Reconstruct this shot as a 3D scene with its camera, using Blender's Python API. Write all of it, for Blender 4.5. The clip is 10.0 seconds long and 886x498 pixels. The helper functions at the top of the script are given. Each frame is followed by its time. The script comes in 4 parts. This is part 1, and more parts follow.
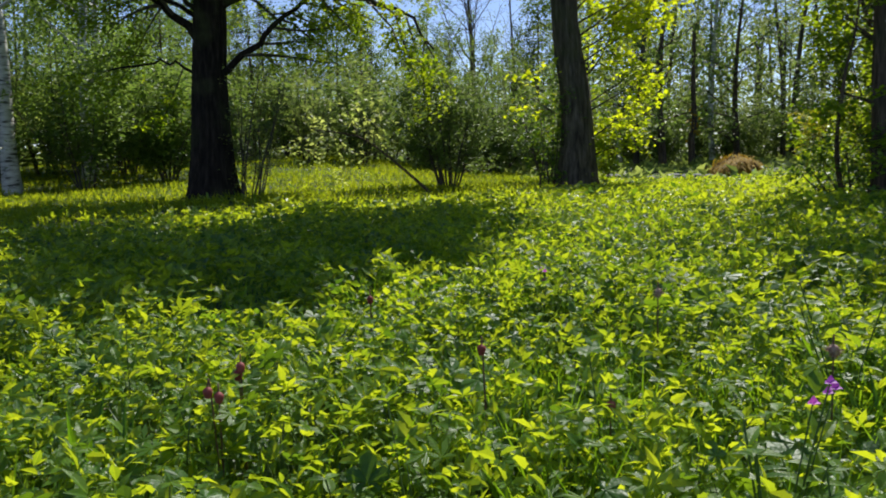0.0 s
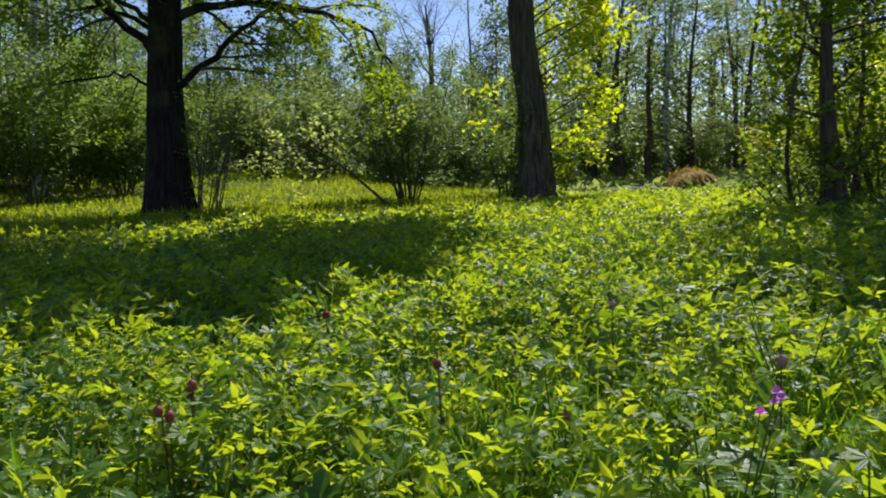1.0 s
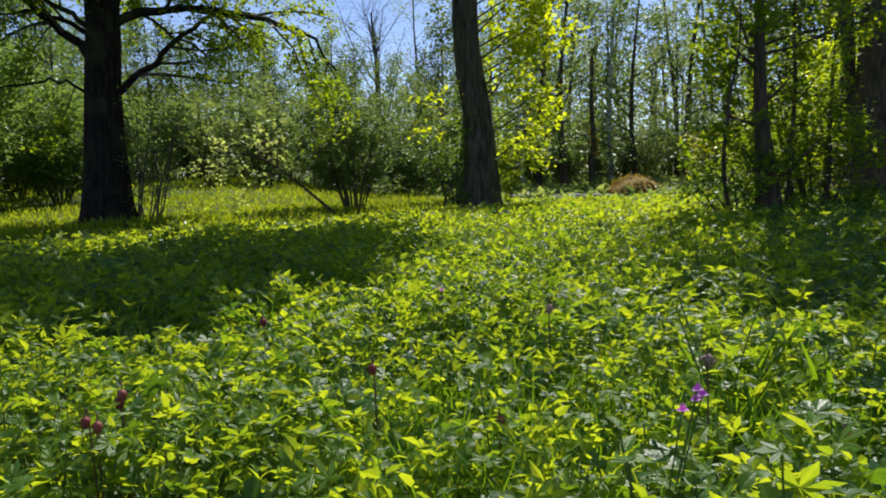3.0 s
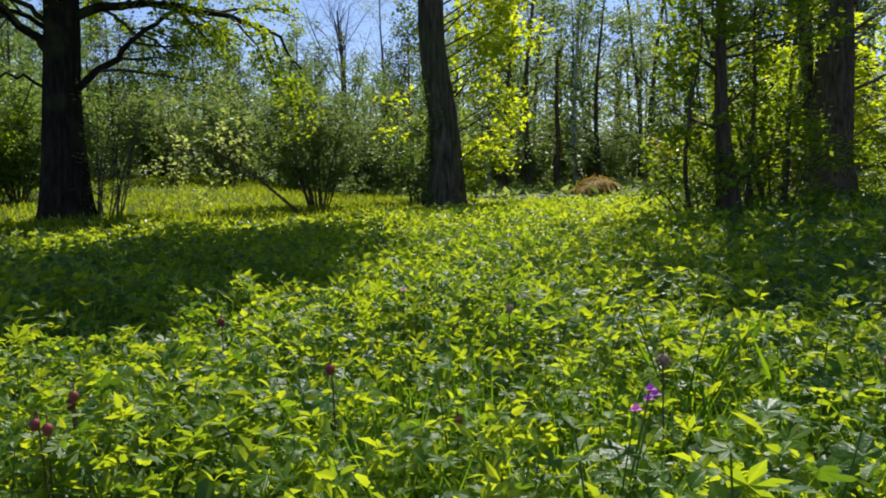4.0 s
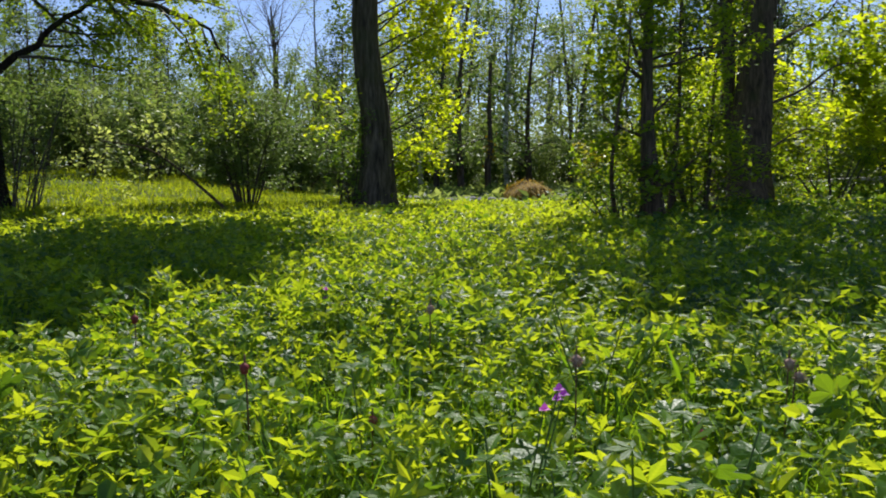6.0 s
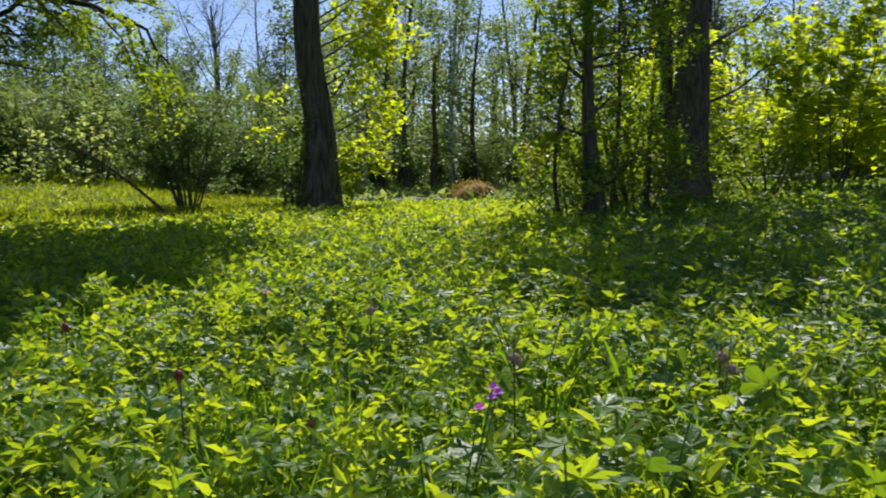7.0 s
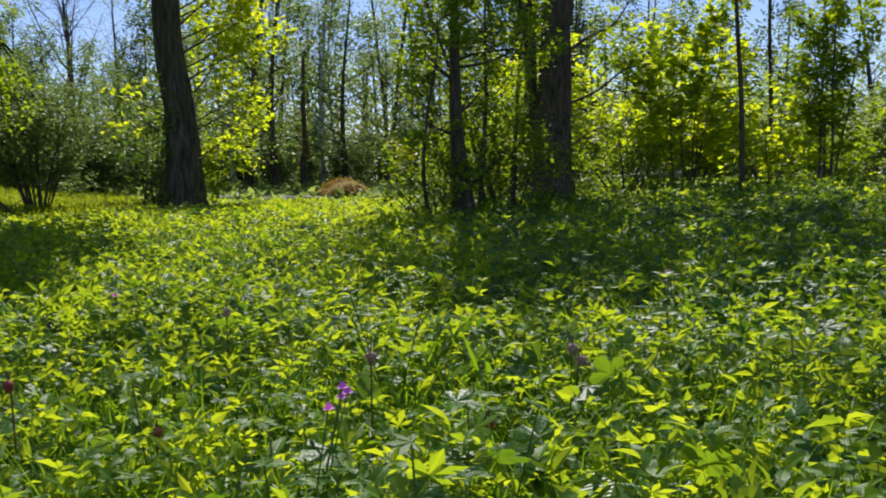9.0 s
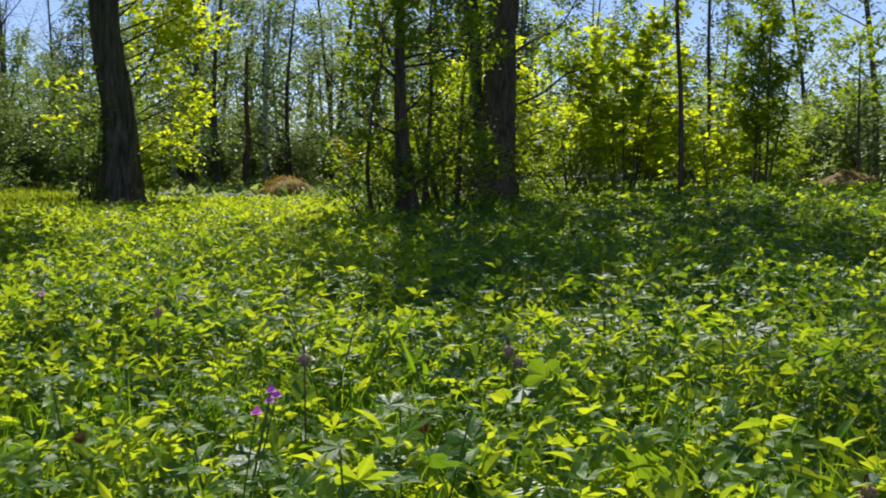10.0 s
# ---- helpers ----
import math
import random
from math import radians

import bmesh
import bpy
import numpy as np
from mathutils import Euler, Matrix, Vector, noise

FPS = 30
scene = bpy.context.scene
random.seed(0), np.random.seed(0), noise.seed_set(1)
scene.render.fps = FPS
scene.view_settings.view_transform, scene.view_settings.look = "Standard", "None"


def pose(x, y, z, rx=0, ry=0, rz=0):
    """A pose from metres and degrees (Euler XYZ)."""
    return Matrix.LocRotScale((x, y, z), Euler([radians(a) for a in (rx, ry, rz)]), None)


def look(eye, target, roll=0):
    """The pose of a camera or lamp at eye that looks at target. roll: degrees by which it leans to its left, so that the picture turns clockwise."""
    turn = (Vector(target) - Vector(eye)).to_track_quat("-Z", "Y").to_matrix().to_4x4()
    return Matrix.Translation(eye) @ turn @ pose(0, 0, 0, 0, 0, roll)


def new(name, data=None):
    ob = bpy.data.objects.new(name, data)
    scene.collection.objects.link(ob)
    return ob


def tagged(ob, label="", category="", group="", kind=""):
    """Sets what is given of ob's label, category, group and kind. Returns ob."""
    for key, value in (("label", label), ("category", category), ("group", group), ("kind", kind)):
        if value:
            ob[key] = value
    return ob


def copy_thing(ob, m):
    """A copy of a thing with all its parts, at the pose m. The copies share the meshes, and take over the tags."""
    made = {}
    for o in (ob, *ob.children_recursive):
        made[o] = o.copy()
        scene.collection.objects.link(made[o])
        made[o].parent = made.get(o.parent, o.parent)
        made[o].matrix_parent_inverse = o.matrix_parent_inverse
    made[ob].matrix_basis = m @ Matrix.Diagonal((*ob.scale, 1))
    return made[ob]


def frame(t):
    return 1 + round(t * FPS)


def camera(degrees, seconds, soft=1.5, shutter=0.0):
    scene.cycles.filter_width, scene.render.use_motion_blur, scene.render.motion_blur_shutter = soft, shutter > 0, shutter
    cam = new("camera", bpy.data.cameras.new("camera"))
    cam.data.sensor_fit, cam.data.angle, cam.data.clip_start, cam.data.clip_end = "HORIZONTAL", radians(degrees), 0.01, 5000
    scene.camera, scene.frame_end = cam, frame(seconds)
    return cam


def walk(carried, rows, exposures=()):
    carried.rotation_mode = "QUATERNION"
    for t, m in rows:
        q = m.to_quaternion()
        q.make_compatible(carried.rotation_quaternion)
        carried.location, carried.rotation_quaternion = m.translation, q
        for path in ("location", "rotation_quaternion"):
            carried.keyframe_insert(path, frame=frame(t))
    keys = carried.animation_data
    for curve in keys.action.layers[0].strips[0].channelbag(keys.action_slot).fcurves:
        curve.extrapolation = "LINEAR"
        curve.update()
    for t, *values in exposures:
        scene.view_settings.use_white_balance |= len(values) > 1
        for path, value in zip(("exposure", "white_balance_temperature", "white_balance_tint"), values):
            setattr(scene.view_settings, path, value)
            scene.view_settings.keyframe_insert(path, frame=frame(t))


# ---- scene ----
cam = camera(56.9, 10.0, soft=1.8, shutter=0.5)
EYE = 0.75
ROWS = [
    (0.0, -0.0000, -0.0000, 0.0000, -0.18, -5.21, 1.84),
    (0.5, 0.0031, 0.0004, 0.0009, -1.50, -4.72, 1.77),
    (1.0, 0.0116, 0.0008, 0.0006, -2.97, -4.36, 1.99),
    (1.5, 0.0229, -0.0028, -0.0004, -4.33, -4.11, 1.91),
    (2.0, 0.0297, -0.0065, -0.0021, -4.84, -4.00, 2.15),
    (3.5, 0.0435, -0.0081, -0.0053, -7.83, -3.98, 2.04),
    (4.0, 0.0512, -0.0082, -0.0055, -9.00, -4.04, 1.77),
    (4.5, 0.0561, -0.0073, -0.0063, -10.20, -4.07, 1.05),
    (5.0, 0.0627, -0.0063, -0.0060, -11.55, -4.09, 0.48),
    (5.5, 0.0686, -0.0097, -0.0073, -12.52, -4.08, 0.30),
    (7.0, 0.0968, -0.0126, -0.0100, -17.44, -4.06, 1.01),
    (7.5, 0.1110, -0.0079, -0.0130, -19.91, -4.09, 1.46),
    (8.0, 0.1205, -0.0033, -0.0144, -22.28, -4.21, 1.44),
    (8.5, 0.1270, -0.0089, -0.0153, -24.32, -4.23, 1.65),
    (9.0, 0.1328, -0.0140, -0.0124, -26.34, -4.36, 1.06),
    (9.5, 0.1405, -0.0138, -0.0108, -28.13, -4.42, 0.12),
    (10.0, 0.1533, -0.0098, -0.0112, -30.14, -4.40, 0.24),
]
EXPOSURE = 0.5
walk(cam, [(t, pose(x, y, EYE + z, 90 + pitch, roll, yaw)) for t, x, y, z, yaw, pitch, roll in ROWS], [(0.0, EXPOSURE), (10.0, EXPOSURE)])

# ---- sky and sun ----
SUN_AZ, SUN_EL = 28.0, 50.0
world = bpy.data.worlds.new("world")
scene.world = world
world.use_nodes = True
wn = world.node_tree
sky = wn.nodes.new("ShaderNodeTexSky")
sky.sky_type, sky.sun_disc = "NISHITA", False
sky.sun_elevation, sky.sun_rotation = radians(SUN_EL), radians(SUN_AZ)
sky.air_density, sky.dust_density, sky.ozone_density = 1.0, 0.1, 3.0
back = wn.nodes["Background"]
back.inputs["Strength"].default_value = 0.095
cool = wn.nodes.new("ShaderNodeMix")
cool.data_type, cool.blend_type = "RGBA", "MULTIPLY"
cool.inputs[0].default_value = 1.0
cool.inputs[7].default_value = (0.90, 0.86, 1.0, 1)
wn.links.new(sky.outputs[0], cool.inputs[6])
wn.links.new(cool.outputs[2], back.inputs[0])
sun = new("sun", bpy.data.lights.new("sun", "SUN"))
sun.data.energy, sun.data.angle, sun.data.color = 4.4, radians(0.53), (1.0, 0.965, 0.88)
to_sun = Vector((math.sin(radians(SUN_AZ)) * math.cos(radians(SUN_EL)), math.cos(radians(SUN_AZ)) * math.cos(radians(SUN_EL)), math.sin(radians(SUN_EL))))
sun.matrix_world = look(to_sun * 50, (0, 0, 0))


# ---- materials ----
def nodes(name):
    m = bpy.data.materials.new(name)
    m.use_nodes = True
    nt = m.node_tree
    return m, nt, nt.nodes["Principled BSDF"], nt.nodes["Material Output"]


def ramp(nt, fac, stops):
    r = nt.nodes.new("ShaderNodeValToRGB")
    while len(r.color_ramp.elements) < len(stops):
        r.color_ramp.elements.new(0.5)
    for e, (p, c) in zip(r.color_ramp.elements, stops):
        e.position, e.color = p, (*c, 1)
    nt.links.new(fac, r.inputs[0])
    return r.outputs[0]


def noise_tex(nt, scale, detail=3.0, rough=0.5, stretch=None):
    co = nt.nodes.new("ShaderNodeTexCoord")
    n = nt.nodes.new("ShaderNodeTexNoise")
    n.inputs["Scale"].default_value, n.inputs["Detail"].default_value, n.inputs["Roughness"].default_value = scale, detail, rough
    if stretch:
        mp = nt.nodes.new("ShaderNodeMapping")
        mp.inputs["Scale"].default_value = stretch
        nt.links.new(co.outputs["Object"], mp.inputs[0])
        nt.links.new(mp.outputs[0], n.inputs[0])
    else:
        nt.links.new(co.outputs["Object"], n.inputs[0])
    return n.outputs[0]


def bump(nt, bsdf, height, strength, dist):
    b = nt.nodes.new("ShaderNodeBump")
    b.inputs["Strength"].default_value, b.inputs["Distance"].default_value = strength, dist
    nt.links.new(height, b.inputs["Height"])
    nt.links.new(b.outputs[0], bsdf.inputs["Normal"])


def veins(nt, bs):
    """Ribs of a leaf from its own length and breadth: relief for the surface, and the pale midrib."""
    uv = nt.nodes.new("ShaderNodeUVMap")
    sep = nt.nodes.new("ShaderNodeSeparateXYZ")
    nt.links.new(uv.outputs[0], sep.inputs[0])

    def calc(op, a, b=0.0, c=0.0):
        n = nt.nodes.new("ShaderNodeMath")
        n.operation = op
        for i, v in enumerate((a, b, c)):
            if isinstance(v, (int, float)):
                n.inputs[i].default_value = v
            else:
                nt.links.new(v, n.inputs[i])
        return n.outputs[0]

    side = calc("ABSOLUTE", sep.outputs[1])
    rib = calc("SINE", calc("MULTIPLY", calc("SUBTRACT", sep.outputs[0], calc("MULTIPLY", side, 0.8)), 48.0))
    mid = calc("SUBTRACT", 1.0, calc("MINIMUM", calc("MULTIPLY", side, 16.0), 1.0))
    bump(nt, bs, calc("ADD", calc("MULTIPLY", rib, 0.5), mid), 0.4, 0.0012)
    return mid


def leaf_material(name, low, high, through_low, through_high, gloss=0.42, share=0.5, patch=0.8, ribbed=False, spec=0.3, crinkle=0.0):
    """A leaf: reflects one green, lets a yellower green through; every leaf differs a little, and stands differ over the ground."""
    m, nt, bs, out = nodes(name)
    geo = nt.nodes.new("ShaderNodeNewGeometry")
    info = nt.nodes.new("ShaderNodeObjectInfo")
    add = nt.nodes.new("ShaderNodeMath")
    add.operation = "ADD"
    nt.links.new(geo.outputs["Random Per Island"], add.inputs[0])
    nt.links.new(info.outputs["Random"], add.inputs[1])
    fr = nt.nodes.new("ShaderNodeMath")
    fr.operation = "FRACT"
    nt.links.new(add.outputs[0], fr.inputs[0])
    big = noise_tex(nt, patch, 2.0)
    mx = nt.nodes.new("ShaderNodeMath")
    mx.operation = "MULTIPLY_ADD"
    nt.links.new(fr.outputs[0], mx.inputs[0])
    mx.inputs[1].default_value = 0.7
    sub = nt.nodes.new("ShaderNodeMath")
    sub.operation = "MULTIPLY_ADD"
    nt.links.new(big, sub.inputs[0])
    sub.inputs[1].default_value, sub.inputs[2].default_value = 0.9, -0.3
    nt.links.new(sub.outputs[0], mx.inputs[2])
    vein = noise_tex(nt, 110.0, 2.0)
    mul = nt.nodes.new("ShaderNodeMath")
    mul.operation = "MULTIPLY_ADD"
    nt.links.new(vein, mul.inputs[0])
    mul.inputs[1].default_value = 0.25
    nt.links.new(mx.outputs[0], mul.inputs[2])
    if ribbed:
        tint = nt.nodes.new("ShaderNodeMath")
        tint.operation = "MULTIPLY_ADD"
        nt.links.new(veins(nt, bs), tint.inputs[0])
        tint.inputs[1].default_value = 0.25
        nt.links.new(mx.outputs[0], tint.inputs[2])
        nt.links.new(tint.outputs[0], mul.inputs[2])
    nt.links.new(ramp(nt, mul.outputs[0], [(0.1, low), (0.95, high)]), bs.inputs["Base Color"])
    bs.inputs["Roughness"].default_value = gloss
    bs.inputs["Specular IOR Level"].default_value = spec
    if crinkle:
        bump(nt, bs, noise_tex(nt, 130.0, 2.0), 0.7, crinkle)
    tr = nt.nodes.new("ShaderNodeBsdfTranslucent")
    nt.links.new(ramp(nt, mul.outputs[0], [(0.1, through_low), (0.95, through_high)]), tr.inputs[0])
    mix = nt.nodes.new("ShaderNodeMixShader")
    mix.inputs[0].default_value = share
    nt.links.new(bs.outputs[0], mix.inputs[1])
    nt.links.new(tr.outputs[0], mix.inputs[2])
    nt.links.new(mix.outputs[0], out.inputs[0])
    return m


def plain(name, stops, scale, rough, bump_d=0.0, stretch=None, metal=0.0):
    m, nt, bs, out = nodes(name)
    n = noise_tex(nt, scale, 5.0, 0.6, stretch)
    nt.links.new(ramp(nt, n, stops), bs.inputs["Base Color"])
    bs.inputs["Roughness"].default_value = rough
    if bump_d:
        bump(nt, bs, n, 0.8, bump_d)
    return m


M_HERB = leaf_material("herb_leaf", (0.04, 0.12, 0.014), (0.11, 0.22, 0.026), (0.15, 0.30, 0.012), (0.64, 0.72, 0.02), 0.38, 0.55, ribbed=True, spec=0.42)
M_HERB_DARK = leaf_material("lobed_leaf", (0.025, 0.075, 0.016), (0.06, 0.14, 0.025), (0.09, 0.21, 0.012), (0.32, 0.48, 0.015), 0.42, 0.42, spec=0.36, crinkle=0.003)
M_GRASS = leaf_material("grass_blade", (0.04, 0.12, 0.012), (0.10, 0.20, 0.02), (0.10, 0.26, 0.008), (0.34, 0.54, 0.012), 0.36, 0.46)
M_MEADOW = leaf_material("meadow_blade", (0.06, 0.13, 0.014), (0.13, 0.20, 0.02), (0.23, 0.34, 0.01), (0.54, 0.58, 0.014), 0.62, 0.55, 0.25, spec=0.12)
M_MAPLE = leaf_material("maple_leaf", (0.04, 0.10, 0.012), (0.09, 0.17, 0.018), (0.20, 0.36, 0.008), (0.58, 0.68, 0.012), 0.45, 0.54)
M_BIRCH_LEAF = leaf_material("birch_leaf", (0.06, 0.12, 0.03), (0.12, 0.19, 0.05), (0.14, 0.26, 0.03), (0.32, 0.43, 0.07), 0.4, 0.5, 0.3)
M_WILLOW = leaf_material("willow_leaf", (0.06, 0.11, 0.03), (0.13, 0.19, 0.06), (0.14, 0.25, 0.03), (0.31, 0.41, 0.07), 0.45, 0.45, 0.4)
# Leaf colour lifted to carry the bright haze of the far wood
M_WOOD_FAR = leaf_material("woodland_leaf", (0.055, 0.105, 0.028), (0.13, 0.19, 0.05), (0.23, 0.35, 0.06), (0.47, 0.54, 0.11), 0.45, 0.53, 0.12)
# Darker copy of the woodland leaf, with the rear wood's shade in its colour
M_WOOD_DARK = leaf_material("wood_leaf_shaded", (0.03, 0.075, 0.016), (0.08, 0.14, 0.03), (0.10, 0.20, 0.02), (0.32, 0.42, 0.05), 0.45, 0.5, 0.15)
M_SPRUCE = leaf_material("spruce_needle", (0.012, 0.035, 0.012), (0.03, 0.06, 0.016), (0.03, 0.07, 0.01), (0.06, 0.12, 0.015), 0.5, 0.25, 0.3)
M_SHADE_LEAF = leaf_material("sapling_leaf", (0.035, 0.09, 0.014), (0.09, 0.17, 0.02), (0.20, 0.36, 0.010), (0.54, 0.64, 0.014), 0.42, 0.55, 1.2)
M_BRIGHT = leaf_material("young_maple_leaf", (0.07, 0.14, 0.014), (0.13, 0.20, 0.02), (0.46, 0.60, 0.010), (0.78, 0.82, 0.016), 0.45, 0.68)
M_PALE = leaf_material("pale_leaf", (0.14, 0.20, 0.07), (0.24, 0.29, 0.11), (0.40, 0.50, 0.10), (0.66, 0.70, 0.16), 0.4, 0.6)
M_YELLOW_LEAF = leaf_material("young_leaf", (0.12, 0.15, 0.015), (0.20, 0.20, 0.02), (0.45, 0.45, 0.01), (0.62, 0.58, 0.015), 0.4, 0.5)
M_STEM = plain("green_stem", [(0.3, (0.06, 0.12, 0.02)), (0.7, (0.12, 0.18, 0.04))], 40, 0.5)
M_STEM_RED = plain("reddish_stem", [(0.3, (0.10, 0.045, 0.025)), (0.7, (0.16, 0.09, 0.04))], 40, 0.6)
M_AVENS = leaf_material("dusky_red_sepal", (0.26, 0.05, 0.05), (0.44, 0.14, 0.12), (0.45, 0.07, 0.06), (0.6, 0.16, 0.12), 0.55, 0.45)
M_SEED = plain("fluffy_seed_head", [(0.3, (0.26, 0.13, 0.09)), (0.7, (0.50, 0.36, 0.27))], 90, 0.8)
M_PINK = leaf_material("pink_petal", (0.62, 0.10, 0.52), (0.78, 0.20, 0.72), (0.70, 0.08, 0.60), (0.85, 0.18, 0.75), 0.5, 0.4)
M_VIOLET = leaf_material("violet_petal", (0.28, 0.05, 0.36), (0.46, 0.12, 0.52), (0.38, 0.05, 0.48), (0.54, 0.12, 0.62), 0.5, 0.35)
M_DANDELION = plain("yellow_petal", [(0.3, (0.75, 0.50, 0.01)), (0.7, (0.85, 0.66, 0.02))], 80, 0.6)
M_DRY = plain("dry_leaf", [(0.3, (0.22, 0.15, 0.08)), (0.7, (0.42, 0.34, 0.22))], 25, 0.7)
M_STRAW = leaf_material("straw", (0.24, 0.145, 0.012), (0.56, 0.37, 0.03), (0.30, 0.18, 0.008), (0.62, 0.42, 0.02), 0.7, 0.42)
M_HEAP = plain("compost", [(0.35, (0.05, 0.036, 0.018)), (0.55, (0.18, 0.11, 0.02)), (0.75, (0.38, 0.25, 0.03))], 6, 0.9, 0.03)
M_STONE = plain("grey_stone", [(0.3, (0.09, 0.09, 0.09)), (0.7, (0.22, 0.22, 0.22))], 8, 0.85, 0.01)
M_LOG = plain("weathered_wood", [(0.3, (0.26, 0.23, 0.19)), (0.7, (0.52, 0.48, 0.42))], 6, 0.8, 0.005, (1, 6, 6))
M_TWIG = plain("twig_bark", [(0.3, (0.045, 0.036, 0.026)), (0.7, (0.10, 0.085, 0.06))], 20, 0.85)


def bark(name, dark, mid, light, scale):
    m, nt, bs, out = nodes(name)
    ridge = noise_tex(nt, scale, 6.0, 0.62, (1, 1, 0.16))
    moss = noise_tex(nt, 2.2, 4.0)
    col = ramp(nt, ridge, [(0.32, dark), (0.52, mid), (0.72, light)])
    mixer = nt.nodes.new("ShaderNodeMix")
    mixer.data_type = "RGBA"
    nt.links.new(ramp(nt, moss, [(0.52, (0, 0, 0)), (0.68, (0.5, 0.5, 0.5))]), mixer.inputs[0])
    nt.links.new(col, mixer.inputs[6])
    mixer.inputs[7].default_value = (0.07, 0.085, 0.03, 1)
    nt.links.new(mixer.outputs[2], bs.inputs["Base Color"])
    bs.inputs["Roughness"].default_value = 0.92
    bs.inputs["Specular IOR Level"].default_value = 0.15
    bump(nt, bs, ridge, 1.0, 0.03)
    return m


M_BARK = bark("furrowed_bark", (0.008, 0.006, 0.005), (0.022, 0.017, 0.013), (0.05, 0.04, 0.03), 22)
M_BARK_GREY = bark("grey_bark", (0.03, 0.024, 0.018), (0.095, 0.08, 0.062), (0.18, 0.155, 0.125), 18)
M_BARK_BROWN = bark("brown_bark", (0.035, 0.026, 0.02), (0.11, 0.08, 0.055), (0.19, 0.145, 0.10), 26)
M_BIRCH = plain("birch_bark", [(0.36, (0.05, 0.045, 0.04)), (0.46, (0.45, 0.44, 0.41)), (0.7, (0.72, 0.71, 0.68))], 5, 0.7, 0.004, (1, 1, 4.5))


def ground_material():
    m, nt, bs, out = nodes("soil_and_moss")
    n = noise_tex(nt, 7.0, 6.0, 0.65)
    nt.links.new(ramp(nt, n, [(0.3, (0.018, 0.022, 0.008)), (0.5, (0.035, 0.06, 0.012)), (0.75, (0.07, 0.11, 0.02))]), bs.inputs["Base Color"])
    bs.inputs["Roughness"].default_value = 0.95
    bump(nt, bs, n, 0.6, 0.04)
    return m


M_GROUND = ground_material()


# ---- mesh helpers ----
def mesh_from(name, verts, faces, material, smooth=False, tpl=None):
    """A mesh from an array of vertices and one array of faces of equal size; tpl: the leaf of which it holds copies, for the ribs."""
    verts, faces = np.asarray(verts, dtype=np.float32), np.asarray(faces, dtype=np.int32)
    me = bpy.data.meshes.new(name)
    me.vertices.add(len(verts))
    me.vertices.foreach_set("co", verts.ravel())
    me.loops.add(faces.size)
    me.loops.foreach_set("vertex_index", faces.ravel())
    me.polygons.add(len(faces))
    me.polygons.foreach_set("loop_start", np.arange(0, faces.size, faces.shape[1], dtype=np.int32))
    me.polygons.foreach_set("use_smooth", np.full(len(faces), smooth))
    if tpl is not None:
        tv, tf = tpl
        layer = me.uv_layers.new(name="leaf")
        layer.data.foreach_set("uv", np.tile(tv[tf.ravel()][:, :2], (len(faces) // len(tf), 1)).astype(np.float32).ravel())
    me.materials.append(material)
    me.update(calc_edges=True)
    return me


def sub(name, me, parent, label=""):
    ob = new(name, me)
    ob.parent = parent
    return tagged(ob, label) if label else ob


def thing(name, place, label, category, group="", data=None, kind=""):
    ob = new(name, data)
    ob.location = place
    return tagged(ob, label, category, group, kind)


def unit(v):
    return v / np.maximum(np.linalg.norm(v, axis=-1, keepdims=True), 1e-9)


def scatter(template, pos, way, up, length, width):
    """Copies of one small template, each at its place, pointing along way with its face towards up."""
    tv, tf = template
    x = unit(way)
    y = unit(np.cross(up, x))
    z = np.cross(x, y)
    n, k = len(pos), len(tv)
    v = (pos[:, None, :] + x[:, None, :] * (tv[None, :, 0:1] * length[:, None, None])
         + y[:, None, :] * (tv[None, :, 1:2] * width[:, None, None]) + z[:, None, :] * (tv[None, :, 2:3] * length[:, None, None]))
    f = tf[None] + (np.arange(n) * k)[:, None, None]
    return v.reshape(-1, 3), f.reshape(-1, tf.shape[1])


def join(parts):
    vs, fs, o = [], [], 0
    for v, f in parts:
        vs.append(v)
        fs.append(f + o)
        o += len(v)
    return np.concatenate(vs), np.concatenate(fs)


def ribbon(sections, fold=0.12, arch=-0.25):
    """A folded leaf: sections of (along, half width); the first and last are points."""
    v, f = [(sections[0][0], 0, 0)], []
    for s, w in sections[1:-1]:
        z = arch * s * s
        v += [(s, w, z + fold * w * 2), (s, 0, z), (s, -w, z + fold * w * 2)]
    v.append((sections[-1][0], 0, arch * sections[-1][0] ** 2))
    f += [(0, 2, 1), (0, 3, 2)]
    for i in range(len(sections) - 3):
        a, b = 1 + 3 * i, 4 + 3 * i
        f += [(a, a + 1, b + 1), (a, b + 1, b), (a + 1, a + 2, b + 2), (a + 1, b + 2, b + 1)]
    a, e = 1 + 3 * (len(sections) - 3), len(v) - 1
    f += [(a, a + 1, e), (a + 1, a + 2, e)]
    return np.array(v, float), np.array(f)


LEAF_FINE = ribbon([(0, 0), (0.18, 0.30), (0.42, 0.5), (0.7, 0.33), (1, 0)], 0.07, -0.26)
LEAF_RICH = ribbon([(0, 0)] + [(0.02 + 0.94 * (k + 0.5) / 13, 0.5 * math.sin(math.pi * ((k + 0.5) / 13) ** 0.72) * (1.0 if k % 2 else 0.86)) for k in range(13)] + [(1, 0)], 0.07, -0.28)
LEAF_TOOTH = ribbon([(0, 0), (0.20, 0.42), (0.33, 0.37), (0.52, 0.48), (0.64, 0.33), (1, 0)], 0.10, -0.30)
LEAF_MID = ribbon([(0, 0), (0.38, 0.5), (1, 0)], 0.09, -0.2)
